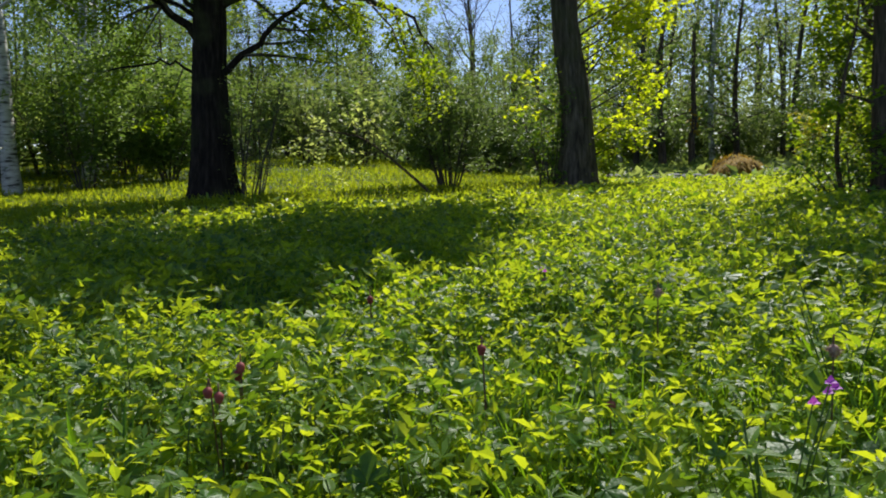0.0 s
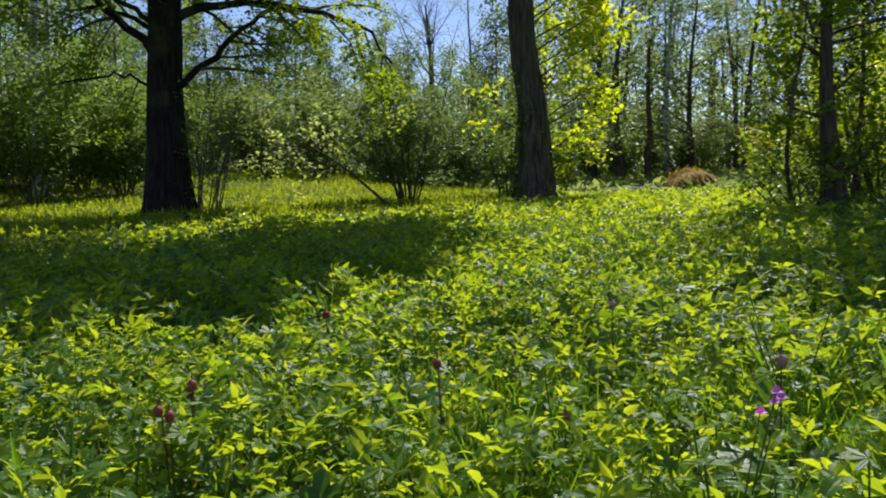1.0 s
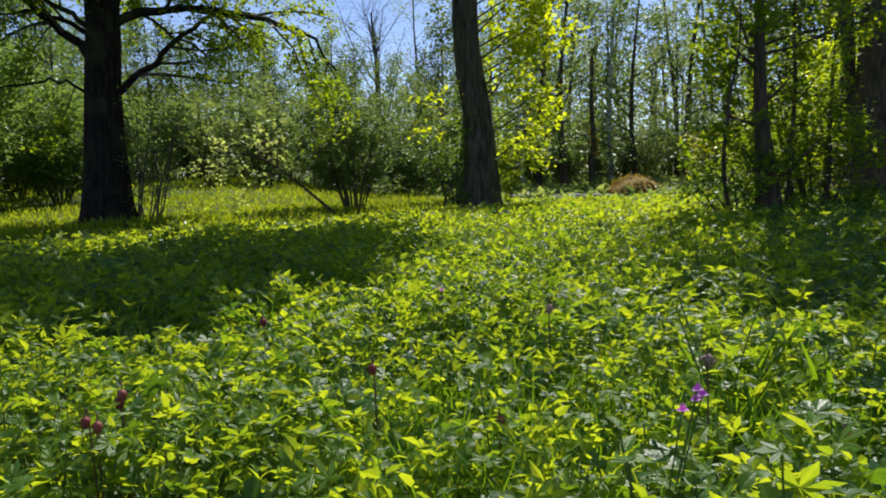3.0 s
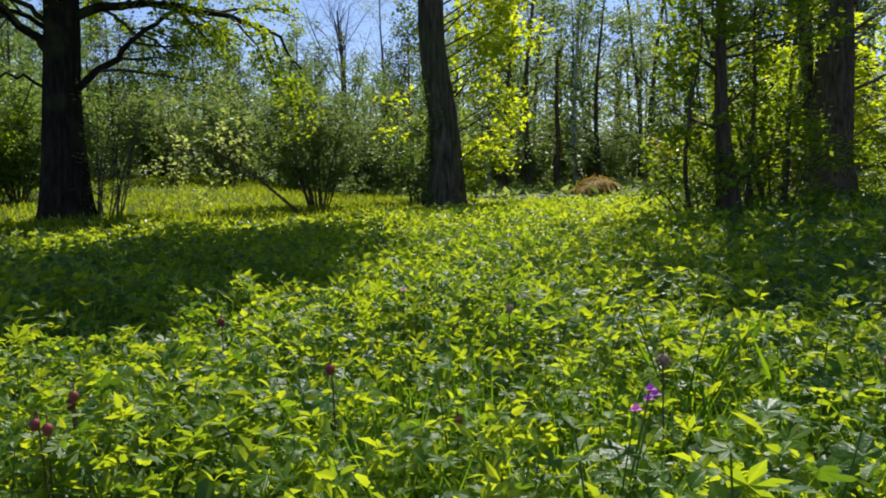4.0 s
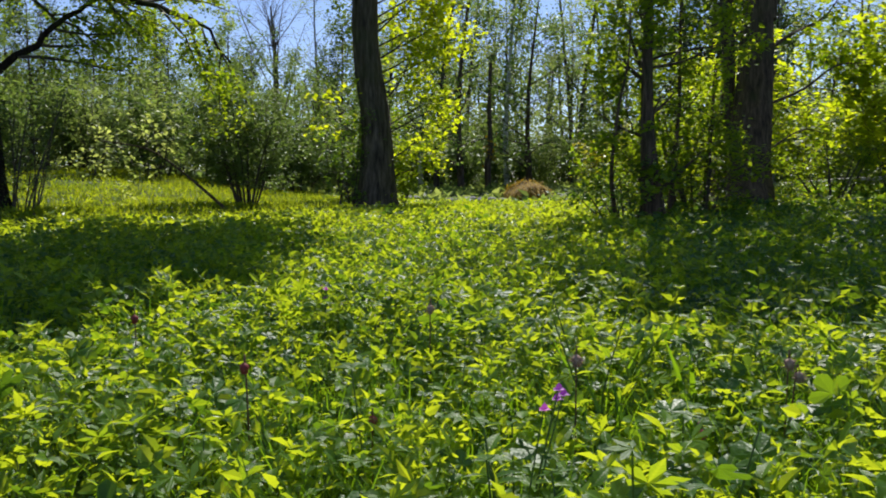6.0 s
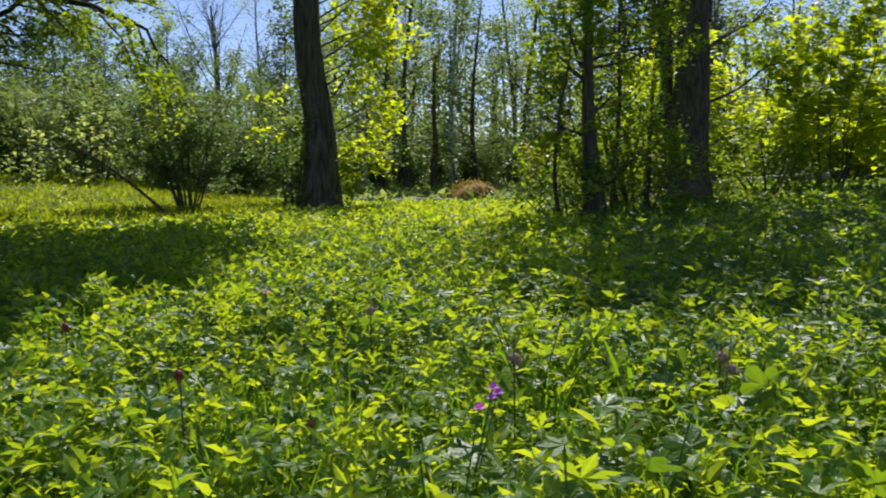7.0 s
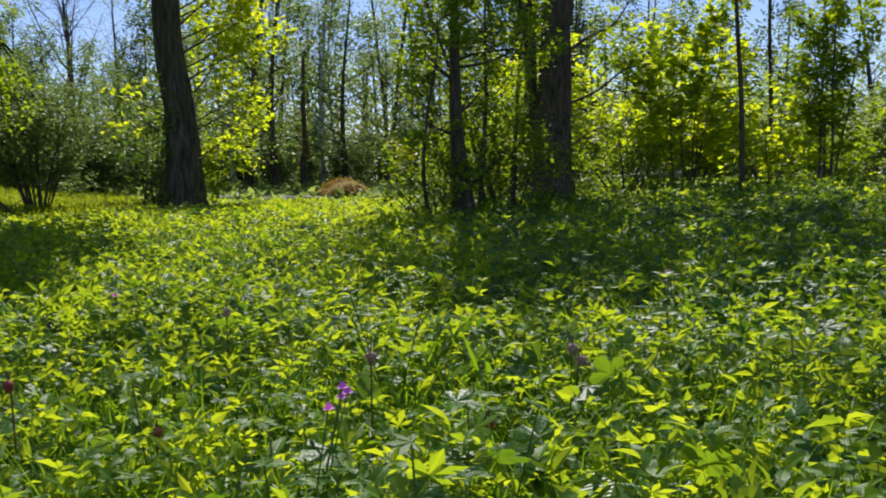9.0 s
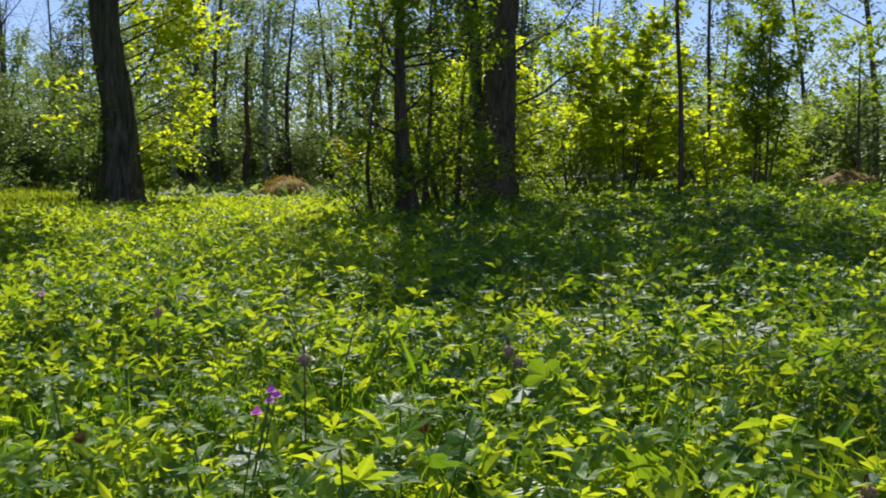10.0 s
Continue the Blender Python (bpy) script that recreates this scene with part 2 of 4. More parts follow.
LEAF_FAR = (np.array([(0, 0, 0), (0.45, 0.5, 0.06), (1, 0, -0.08), (0.45, -0.5, 0.06)]), np.array([(0, 3, 2), (0, 2, 1)]))
BLADE = (np.array([(0, 0.5, 0), (0, -0.5, 0), (0.35, 0.5, -0.02), (0.35, -0.5, -0.02), (0.7, 0.36, -0.12), (0.7, -0.36, -0.12), (1, 0, -0.3)], float),
         np.array([(0, 1, 3), (0, 3, 2), (2, 3, 5), (2, 5, 4), (4, 5, 6)]))
BLADE_FAR = (np.array([(0, 0.5, 0), (0, -0.5, 0), (0.6, 0.4, -0.06), (0.6, -0.4, -0.06), (1, 0, -0.25)], float), np.array([(0, 1, 3), (0, 3, 2), (2, 3, 4)]))


def lobed(n, spread, depth, waist):
    """A palmate leaf of n pointed lobes round the stalk's end."""
    v, f = [(0, 0, 0)], []
    for i in range(n):
        a = radians(-spread / 2 + spread * i / (n - 1))
        h = radians(spread / (n - 1) / 2)
        r = 0.62 + 0.38 * math.cos(a * 0.8)
        o = len(v)
        for ang, rad in ((a - h, depth * r), (a - h * 0.62, waist * r), (a, r), (a + h * 0.62, waist * r), (a + h, depth * r)):
            v.append((rad * math.cos(ang), rad * math.sin(ang), -0.18 * rad * rad - (0.10 if rad == depth * r else 0.0) + (0.06 if ang == a else 0.0)))
        f += [(0, o + k, o + k + 1) for k in range(4)]
    return np.array(v, float), np.array(f)


PALMATE = lobed(5, 260, 0.55, 0.86)
ANEMONE = lobed(5, 210, 0.22, 0.60)
MAPLE3 = lobed(3, 170, 0.55, 0.75)


def tube(pts, radii, sides, ridge=0.0, rng=None):
    """A tapered tube along a line of points."""
    pts, radii = np.asarray(pts, float), np.asarray(radii, float)
    d = unit(np.gradient(pts, axis=0))
    ref = np.array([1.0, 0, 0]) if abs(d[0][0]) < 0.8 else np.array([0, 1.0, 0])
    u = unit(np.cross(d, np.cross(ref[None], d)))
    w = np.cross(d, u)
    a = np.arange(sides) * 2 * math.pi / sides
    rr = radii[:, None] * np.ones((1, sides))
    if ridge:
        lump = rng.normal(0, 1, sides)
        drift = rng.normal(0, 1, (len(pts), sides)) * 0.35
        rr = rr * (1 + ridge * (lump[None] + drift))
    v = pts[:, None] + (u[:, None] * np.cos(a)[None, :, None] + w[:, None] * np.sin(a)[None, :, None]) * rr[:, :, None]
    i = np.arange(len(pts) - 1)[:, None] * sides
    j, k = np.arange(sides)[None], (np.arange(sides)[None] + 1) % sides
    f = np.stack([i + j, i + k, i + sides + k, i + sides + j], -1).reshape(-1, 4)
    return v.reshape(-1, 3), f


def curve_line(points, n):
    """A smooth line through a few points, with n steps."""
    p = np.asarray(points, float)
    t = np.linspace(0, len(p) - 1, n + 1)
    q = np.vstack([2 * p[0] - p[1], p, 2 * p[-1] - p[-2]])
    i = np.minimum(t.astype(int), len(p) - 2)
    s = (t - i)[:, None]
    a, b, c, d = q[i], q[i + 1], q[i + 2], q[i + 3]
    return 0.5 * (2 * b + (c - a) * s + (2 * a - 5 * b + 4 * c - d) * s * s + (3 * b - a - 3 * c + d) * s ** 3)


def shoot(rng, start, way, length, steps, wander, lift):
    """A wandering line that bends towards lift (up or down)."""
    p, d, out = np.array(start, float), unit(np.array(way, float)), []
    for _ in range(steps + 1):
        out.append(p.copy())
        d = unit(d + rng.normal(0, wander, 3) + np.array([0, 0, lift]))
        p = p + d * length / steps
    return np.array(out)


def side_way(rng, axis, angle):
    """A direction that leaves axis at angle degrees, anywhere round it."""
    r = unit(np.cross(axis, rng.normal(0, 1, 3)))
    return unit(axis * math.cos(radians(angle)) + r * math.sin(radians(angle)))


def branches_on(rng, line, radius, count, start, angle, length, wander, lift, steps=5, shrink=0.55):
    """Side branches along a line: a list of (points, radii)."""
    out = []
    n = len(line) - 1
    for f in start + (1 - start) * (np.arange(count) + rng.random(count)) / max(count, 1):
        f = min(f, 0.999)
        i = int(f * n)
        p = line[i] + (line[i + 1] - line[i]) * (f * n - i)
        w = side_way(rng, unit(line[i + 1] - line[i]), angle * rng.uniform(0.75, 1.25))
        ln = length * (1 - shrink * f) * rng.uniform(0.7, 1.25)
        r = max(radius * (1 - 0.7 * f) * 0.5, 0.003)
        pts = shoot(rng, p, w, ln, steps, wander, lift)
        out.append((pts, np.linspace(r, max(r * 0.25, 0.0015), steps + 1)))
    return out


def smooth01(v):
    v = np.clip(v, 0, 1)
    return v * v * (3 - 2 * v)


def leaves_on(rng, lines, per_metre, size, spread, template, droop=0.3, aspect=0.62, from_f=0.25, fold_up=0.34, total=0, aloft=0.0):
    """Leaves along twigs, each hung at its own angle."""
    P, W = [], []
    if total:
        per_metre = (total - len(lines)) / sum(np.linalg.norm(np.diff(p, axis=0), axis=1).sum() for p, _ in lines)
    for pts, _ in lines:
        ln = np.linalg.norm(np.diff(pts, axis=0), axis=1).sum()
        k = rng.poisson(max(ln * per_metre, 0)) + (per_metre > 0.5)
        f = rng.uniform(from_f, 1.0, k) * (len(pts) - 1)
        i = np.minimum(f.astype(int), len(pts) - 2)
        P.append(pts[i] + (pts[i + 1] - pts[i]) * (f - i)[:, None] + rng.normal(0, spread, (k, 3)))
    P = np.concatenate(P)
    n = len(P)
    W = rng.normal(0, 1, (n, 3)) * np.array([1, 1, 0.35]) - np.array([0, 0, droop])
    U = rng.normal(0, fold_up, (n, 3)) + np.array([0, 0, 1.0])
    # aloft: leaves above the view are enlarged, so unseen crowns cast fuller shade
    L = size * rng.uniform(0.6, 1.3, n) * (1 + aloft * smooth01((P[:, 2] - 3.3) / 1.6))
    return scatter(template, P, W, U, L, L * aspect)


def height(x, y):
    """The ground: rises gently away from the path, with a bank on one side and a mounded meadow on the other."""
    x, y = np.asarray(x, float), np.asarray(y, float)
    yy = np.where(y < 30, np.clip(y, -20, None), 30 + (np.minimum(y, 90) - 30) * 0.25)
    h = 0.021 * np.where(y > 0, yy, yy * 0.3)
    h = h + 0.26 * smooth01((x - 4) / 5) * (1 - smooth01((y - 11) / 6))
    h = h + 0.62 * smooth01((y - 11) / 15) * smooth01((1.5 - x) / 6)
    h = h - 0.02 * smooth01((y - 12) / 5) * smooth01((x - 3) / 2)
    d = np.hypot(x, y)
    h = h + 0.15 * smooth01((d - 4.5) / 5.5) * smooth01((y + 1) / 3) + 0.09 * smooth01((d - 6) / 4) * smooth01((0.8 - x) / 3) * smooth01(y / 4)
    near = np.exp(-(x * x + y * y) / 900)
    return h + near * 0.02 * (np.sin(1.7 * x + 0.6 * y) + np.sin(0.9 * y - 1.3 * x + 2) + 0.5 * np.sin(3.1 * x - 2.3 * y))


# ---- ground ----
def build_ground():
    g = np.sign(np.linspace(-1, 1, 181)) * np.abs(np.linspace(-1, 1, 181)) ** 3.2 * 900 + np.linspace(-1, 1, 181) * 22
    X, Y = np.meshgrid(g + 2, g + 8, indexing="ij")
    Z = height(X, Y)
    v = np.stack([X, Y, Z], -1).reshape(-1, 3)
    i, j = np.meshgrid(np.arange(180), np.arange(180), indexing="ij")
    a = (i * 181 + j).ravel()
    f = np.stack([a, a + 181, a + 182, a + 1], -1)
    tagged(new("ground", mesh_from("ground", v, f, M_GROUND, True)), "uneven dark mossy soil under low herbs and grass", "ground", kind="structure")


build_ground()


# ---- trees ----
def twigwork(fine, tips, top, light):
    """The fine branching of one plant, joined; far plants keep the coarser part alone."""
    tubes = [tube(p[::2], r[::2], 3) for p, r in fine] if light else [tube(p, r, 4) for p, r in fine] + [tube(p, r, 3) for p, r in tips]
    tagged(sub("twig_work", mesh_from("twig_work", *join(tubes), M_TWIG, True), top, "fine dark branching"), kind="stuff")


def tree(name, place, label, trunk_line, trunk_radii, limbs, rng, bark_m, leaf_m, template, per_metre, size, twig_n=7, twig_len=0.9, twig_lift=-0.02,
         small_n=4, small_len=0.4, sides=18, ridge=0.05, droop=0.4, aspect=0.62, limb_sides=7, group="", category="tree", spread=0.05, extra=(), angle=50, bare=0, total=0, light=False, aloft=0.0, low_total=0):
    """A tree: trunk, its limbs, their twigs and a crown of single leaves. Lines are given from the foot."""
    top = thing(name, place, label, category, group)
    v, f = tube(trunk_line, trunk_radii, sides, ridge, rng)
    sub("trunk", mesh_from("trunk", v, f, bark_m, True), top)
    fine, tips = [], []
    for pts, rad in limbs:
        v, f = tube(pts, rad, limb_sides, 0.03, rng)
        sub("limb", mesh_from("limb", v, f, bark_m, True), top)
        ln = np.linalg.norm(np.diff(pts, axis=0), axis=1).sum()
        if bare > 0:
            bare -= 1
            continue
        fine += branches_on(rng, pts, rad[0], max(2, int(twig_n * ln / 2)), 0.2, angle, twig_len, 0.12, twig_lift, 5, 0.35)
    fine += list(extra)
    for pts, rad in fine:
        tips += branches_on(rng, pts, rad[0], small_n, 0.2, 48, small_len, 0.16, twig_lift, 3, 0.3)
    twigwork(fine, tips, top, light)
    v, f = leaves_on(rng, fine + tips, per_metre, size, spread, template, droop, aspect, total=total, aloft=aloft)
    if low_total:
        low = [b for b in fine + tips if b[0][-1][2] < 3.7]
        v, f = join([(v, f), leaves_on(rng, low, 0, size, spread, template, droop, aspect, total=low_total + len(low))])
    tagged(sub("crown", mesh_from("crown", v, f, leaf_m), top, "loose crown of single leaves"), kind="stuff")
    return top


def limb_set(rng, line, radii, count, start, angle, length, lift=0.04, thick=0.5, shrink=0.5):
    return branches_on(rng, line, radii[0] * thick, count, start, angle, length, 0.08, lift, 8, shrink)


def at_ground(x, y, sink=0.03):
    return (x, y, float(height(x, y)) - sink)


def flared(r, flare, h, steps, top=0.35):
    """Radii up a trunk with a flared foot."""
    z = np.linspace(0, 1, steps + 1)
    return r * (1 - (1 - top) * z) + r * flare * np.exp(-z * h / 0.55)


def trunk_radii(line, r, flare, top, reach=0.5):
    """Radii of a trunk along its line, flared at the foot."""
    z = line[:, 2]
    return r * (1 - (1 - top) * z / z[-1]) + r * flare * np.exp(-z / reach)


# the dark spreading tree at the meadow's edge
rng = np.random.default_rng(3)
h = 13.0
line = curve_line([(0, 0, 0), (0.02, 0.02, 1.6), (0.09, 0.0, 3.0), (0.0, 0.2, 6.0), (0.3, 0.3, 9.5), (0.2, 0.3, h)], 60)
rad = trunk_radii(line, 0.24, 0.65, 0.15)
limbs = []
for p, r0 in (([(0.12, 0, 1.55), (0.45, 0.1, 1.85), (0.8, 0.2, 2.2), (1.15, 0.25, 2.48), (1.75, 0.2, 2.6), (2.5, 0.1, 2.35)], 0.075),
              ([(0.12, 0.0, 2.35), (0.5, -0.1, 2.55), (1.2, -0.1, 2.6), (1.9, -0.15, 2.5), (2.5, -0.2, 2.3), (2.9, -0.2, 1.8)], 0.10),
              ([(-0.05, 0, 2.0), (-0.35, 0.0, 2.35), (-0.75, -0.1, 2.7), (-1.3, -0.2, 3.1), (-2.1, -0.3, 3.5)], 0.09),
              ([(-0.1, 0.05, 1.62), (-0.5, 0.1, 1.78), (-0.9, 0.1, 1.78), (-1.3, 0.1, 1.7)], 0.028),
              # the next three limbs sit above the view, added to shade the meadow
              ([(0.05, -0.05, 2.9), (0.6, -0.35, 3.2), (1.2, -0.7, 3.3), (1.7, -0.9, 3.2)], 0.06),
              ([(0.05, -0.05, 3.1), (0.3, -0.7, 3.4), (0.6, -1.3, 3.5), (0.8, -1.9, 3.4)], 0.06),
              ([(0.0, -0.05, 3.0), (-0.2, -0.7, 3.3), (-0.5, -1.4, 3.4), (-0.9, -2.0, 3.3)], 0.06),
              ([(-0.05, 0.1, 2.3), (-0.55, 0.35, 2.6), (-1.0, 0.5, 2.75), (-1.5, 0.6, 2.7)], 0.05),
              ([(-0.05, -0.1, 2.4), (-0.45, -0.3, 2.7), (-0.8, -0.4, 2.85), (-1.3, -0.5, 2.9)], 0.05),
              ([(0.1, 0.05, 2.0), (0.22, 0.1, 2.6), (0.35, 0.2, 3.6), (0.7, 0.5, 5.0)], 0.06),
              ([(0.05, 0.0, 3.2), (0.9, -0.6, 3.9), (1.9, -1.2, 4.3), (3.2, -1.8, 4.4)], 0.11),
              ([(-0.05, 0.0, 3.3), (-1.0, -0.8, 4.0), (-2.2, -1.6, 4.6), (-3.4, -2.0, 4.8)], 0.11)):
    pts = curve_line(p, 14) + np.array([0, 0, 0.13])
    pts[1:-1] += rng.normal(0, 0.022, (13, 3))
    limbs.append((pts, np.linspace(r0 * 0.72, 0.012, 15)))
limbs += limb_set(rng, line[27:], rad[27:], 20, 0.0, 64, 4.4, 0.01)
# unseen limbs reaching back, added so that their shade falls beside the foot
for a, z in zip(np.linspace(0.7, 2.7, 10), (3.5, 4.1, 3.7, 4.6, 3.6, 4.3, 3.8, 4.8, 3.6, 4.2)):
    pts = shoot(rng, (0.05, 0.1, z), (math.cos(a), math.sin(a), 0.22), 3.3 * rng.uniform(0.8, 1.15), 10, 0.07, 0.0)
    limbs.append((pts, np.linspace(0.06, 0.01, 11)))
tree("broadleaf_tree", at_ground(-2.93, 10.6, 0.1), "old dark-barked spreading tree in young leaf at the meadow edge", line, rad, limbs, rng, M_BARK, M_MAPLE, LEAF_FAR,
     0, 0.062, twig_n=8, twig_len=1.35, twig_lift=-0.05, small_n=3, small_len=0.45, sides=28, spread=0.06, total=36000, aspect=0.66, aloft=2.6, low_total=13000)

# the grey trunk beside the clearing
rng = np.random.default_rng(8)
h = 15.0
line = curve_line([(0, 0, 0), (0.02, 0, 0.5), (0.01, 0, 1.5), (-0.13, 0, 2.8), (-0.05, -0.05, 5), (0.35, -0.2, 9), (0.5, -0.3, h)], 60)
rad = trunk_radii(line, 0.222, 0.75, 0.2, 0.55)
limbs = limb_set(rng, line[41:], rad[41:], 26, 0.0, 55, 1.2, 0.03, shrink=0.2)
for a, z, ln in ((0.1, 0.9, 0.7), (-0.2, 1.3, 0.9), (0.4, 1.8, 1.0), (-0.1, 2.2, 1.1), (0.2, 2.6, 1.2), (0.5, 2.9, 1.2), (3.2, 1.3, 0.5), (-0.3, 2.4, 1.0), (0.0, 3.2, 1.2), (0.3, 1.4, 0.9), (-0.5, 2.0, 1.0), (0.1, 2.8, 1.1), (0.6, 2.4, 1.0), (-0.2, 3.0, 1.0), (0.25, 0.6, 0.6)):
    pts = shoot(rng, (0.2 * math.cos(a) - 0.05 * z, 0.2 * math.sin(a), z), (math.cos(a), math.sin(a) - 0.2, 0.5), ln, 6, 0.12, 0.05)
    limbs.append((pts, np.linspace(0.014, 0.004, 7)))
# unseen high limbs, added to draw the crown's shadow nearer
for z in np.linspace(8.4, 9.8, 5):
    a = -0.5 + rng.normal(0, 0.4)
    pts = shoot(rng, (0.32, -0.18, z), (math.cos(a), math.sin(a), 0.2), 1.4 * rng.uniform(0.8, 1.1), 8, 0.09, 0.0)
    limbs.append((pts, np.linspace(0.04, 0.008, 9)))
tree("broadleaf_tree", at_ground(1.99, 12.04, 0.1), "tall grey-barked tree with leafy shoots along its trunk", line, rad, limbs, rng, M_BARK_GREY, M_BRIGHT, LEAF_FAR,
     0, 0.085, twig_n=8, twig_len=0.65, small_n=3, small_len=0.4, sides=26, spread=0.07, total=7600, aspect=0.75, aloft=1.9, low_total=700)

# the twin trunk with a swollen foot
rng = np.random.default_rng(12)
h = 14.0
line = curve_line([(-0.26, 0, 0), (-0.18, 0, 0.5), (0.0, 0, 1.5), (0.05, 0, 2.8), (0.2, 0.1, 5), (0.6, 0.3, 9), (0.6, 0.2, h)], 60)
rad = trunk_radii(line, 0.225, 1.75, 0.22, 0.7)
line_b = curve_line([(-0.26, 0.16, 0.0), (-0.25, 0.22, 1.2), (-0.2, 0.3, 2.6), (-0.5, 0.5, 6), (-1.0, 0.4, 11)], 24)
limbs = [(line_b, np.linspace(0.13, 0.04, 25))]
limbs += limb_set(rng, line[55:], rad[55:], 6, 0.0, 50, 1.6, 0.05) + limb_set(rng, line_b[10:18], [0.17], 3, 0.1, 55, 1.4, 0.05)
# unseen limbs, aimed to shade the herbs in front of the bank
for z in np.linspace(4.1, 8.0, 13):
    a = -0.6 + rng.normal(0, 1.15)
    pts = shoot(rng, (0.05 + 0.04 * (z - 2.8), 0.03, z), (math.cos(a), math.sin(a), 0.35), 2.3 * rng.uniform(0.7, 1.15), 8, 0.09, 0.0)
    limbs.append((pts, np.linspace(0.05, 0.008, 9)))
for p, r0 in (([(0.25, 0, 1.3), (0.7, -0.1, 1.5), (1.1, -0.2, 1.8), (1.6, -0.2, 1.85)], 0.022), ([(0.2, 0, 2.0), (0.6, 0, 2.25), (1.1, 0, 2.5), (1.5, 0, 3.1)], 0.03),
              ([(0.25, 0, 2.4), (0.4, 0.1, 3.0), (0.7, 0.2, 3.9), (1.2, 0.4, 5.0)], 0.07), ([(0.2, -0.1, 0.7), (0.6, -0.2, 0.95), (1.0, -0.2, 0.9)], 0.014)):
    limbs.append((curve_line(p, 9) + np.array([0, 0, 0.2]), np.linspace(r0, 0.006, 10)))
# a second unseen group, added to shade the nearer herbs on the right
for z in np.linspace(6.3, 9.6, 9):
    a = 2.65 + rng.normal(0, 0.6)
    pts = shoot(rng, (0.1 + 0.09 * (z - 4), 0.08, z), (math.cos(a), math.sin(a), 0.12), 1.8 * rng.uniform(0.7, 1.15), 8, 0.09, 0.0)
    limbs.append((pts, np.linspace(0.045, 0.008, 9)))
tree("broadleaf_tree", at_ground(6.63, 9.6, 0.12), "stout twin-trunked tree with a swollen foot", line, rad, limbs, rng, M_BARK_BROWN, M_MAPLE, LEAF_FAR,
     0, 0.09, bare=1, twig_n=6, twig_len=0.95, small_n=3, small_len=0.4, sides=26, ridge=0.07, spread=0.07, total=5600, aspect=0.75, aloft=0.9, low_total=600)

# the slender tree in front of it
rng = np.random.default_rng(21)
h = 6.0
line = curve_line([(0.03, 0, 0), (0.0, 0, 0.4), (-0.05, 0.02, 1.2), (-0.06, 0, 2.4), (0.05, 0.05, 4.0), (0.0, 0.0, h)], 40)
rad = trunk_radii(line, 0.07, 1.5, 0.2, 0.6)
# the last two sets are above the view, added for shade on the herbs
limbs = limb_set(rng, line[5:25], rad[5:], 12, 0.0, 60, 0.75, 0.05) + limb_set(rng, line[25:], rad[10:], 12, 0.0, 55, 1.0, 0.04) + limb_set(rng, line[18:28], rad[14:], 12, 0.0, 66, 1.15, 0.03)
tree("slender_tree", at_ground(4.45, 8.22), "slender brown tree with small bright leaves", line, rad, limbs, rng, M_BARK_BROWN, M_SHADE_LEAF, LEAF_FAR,
     0, 0.072, twig_n=8, twig_len=0.55, small_n=3, small_len=0.3, sides=14, spread=0.06, total=3400, aspect=0.75, aloft=0.6)
for k, (x, y, hh, lx) in enumerate(((4.85, 8.6, 4.2, 0.1), (5.15, 8.9, 4.8, -0.15), (5.5, 8.8, 3.6, -0.1), (4.2, 8.5, 2.4, -0.3))):
    rng = np.random.default_rng(30 + k)
    line = shoot(rng, (0, 0, 0), (lx, 0.0, 1), hh, 20, 0.05, 0.04)
    rad = np.linspace(0.03, 0.006, 21)
    tree("sapling", at_ground(x, y), "thin leafy sapling among the larger trunks", line, rad, limb_set(rng, line, rad, 14, 0.08, 55, 0.6, 0.05), rng, M_BARK_BROWN, M_SHADE_LEAF, LEAF_FAR,
         0, 0.07, twig_n=7, twig_len=0.45, small_n=2, small_len=0.25, sides=8, total=1700, aspect=0.7, group="saplings by the trunk", spread=0.04)


def shrub(name, place, label, rng, stems, reach, hgt, leaf_m, template, per_metre, size, category="shrub", group="", aspect=0.55, droop=0.2, stem_r=0.018, twig_n=9, lean=(0, 0), twig_len=0.6, small_n=3, total=0, light=False):
    """A shrub of many stems from one foot, with twigs and leaves."""
    top = thing(name, place, label, category, group)
    fine, tips, stemline = [], [], []
    for k in range(stems):
        a = 2 * math.pi * (k + rng.random()) / stems
        out = reach * rng.uniform(0.25, 1.0)
        st = shoot(rng, (0.12 * math.cos(a), 0.12 * math.sin(a), 0), (math.cos(a) * out + lean[0], math.sin(a) * out + lean[1], hgt), hgt * rng.uniform(0.65, 1.1), 9, 0.06, 0.03)
        r = np.linspace(stem_r * rng.uniform(0.6, 1.3), 0.004, 10)
        sub("stem", mesh_from("stem", *tube(st, r, 6), M_TWIG, True), top)
        fine += branches_on(rng, st, r[0], int(twig_n * hgt / 2), 0.16, 52, twig_len, 0.12, 0.02, 5, 0.35)
    for pts, r in fine:
        tips += branches_on(rng, pts, r[0], small_n, 0.2, 48, 0.3, 0.16, 0.0, 3, 0.3)
    twigwork(fine, tips, top, light)
    tagged(sub("foliage", mesh_from("foliage", *leaves_on(rng, fine + tips, per_metre, size, 0.04 if not light else 0.12, template, droop, aspect, total=total), leaf_m), top), kind="stuff")
    return top


R = np.random.default_rng
# shrubs of the middle distance
shrub("willow_shrub", at_ground(0.14, 13.5), "many-stemmed grey-green willow shrub on the meadow", R(40), 13, 1.25, 2.5, M_WILLOW, LEAF_FAR, 0, 0.062, stem_r=0.02, twig_n=9, lean=(-0.1, 0), total=15000)
shrub("willow_shrub", at_ground(2.1, 16.0), "rounded willow shrub in front of the wood", R(41), 9, 0.9, 2.3, M_WILLOW, LEAF_FAR, 0, 0.085, total=3800)
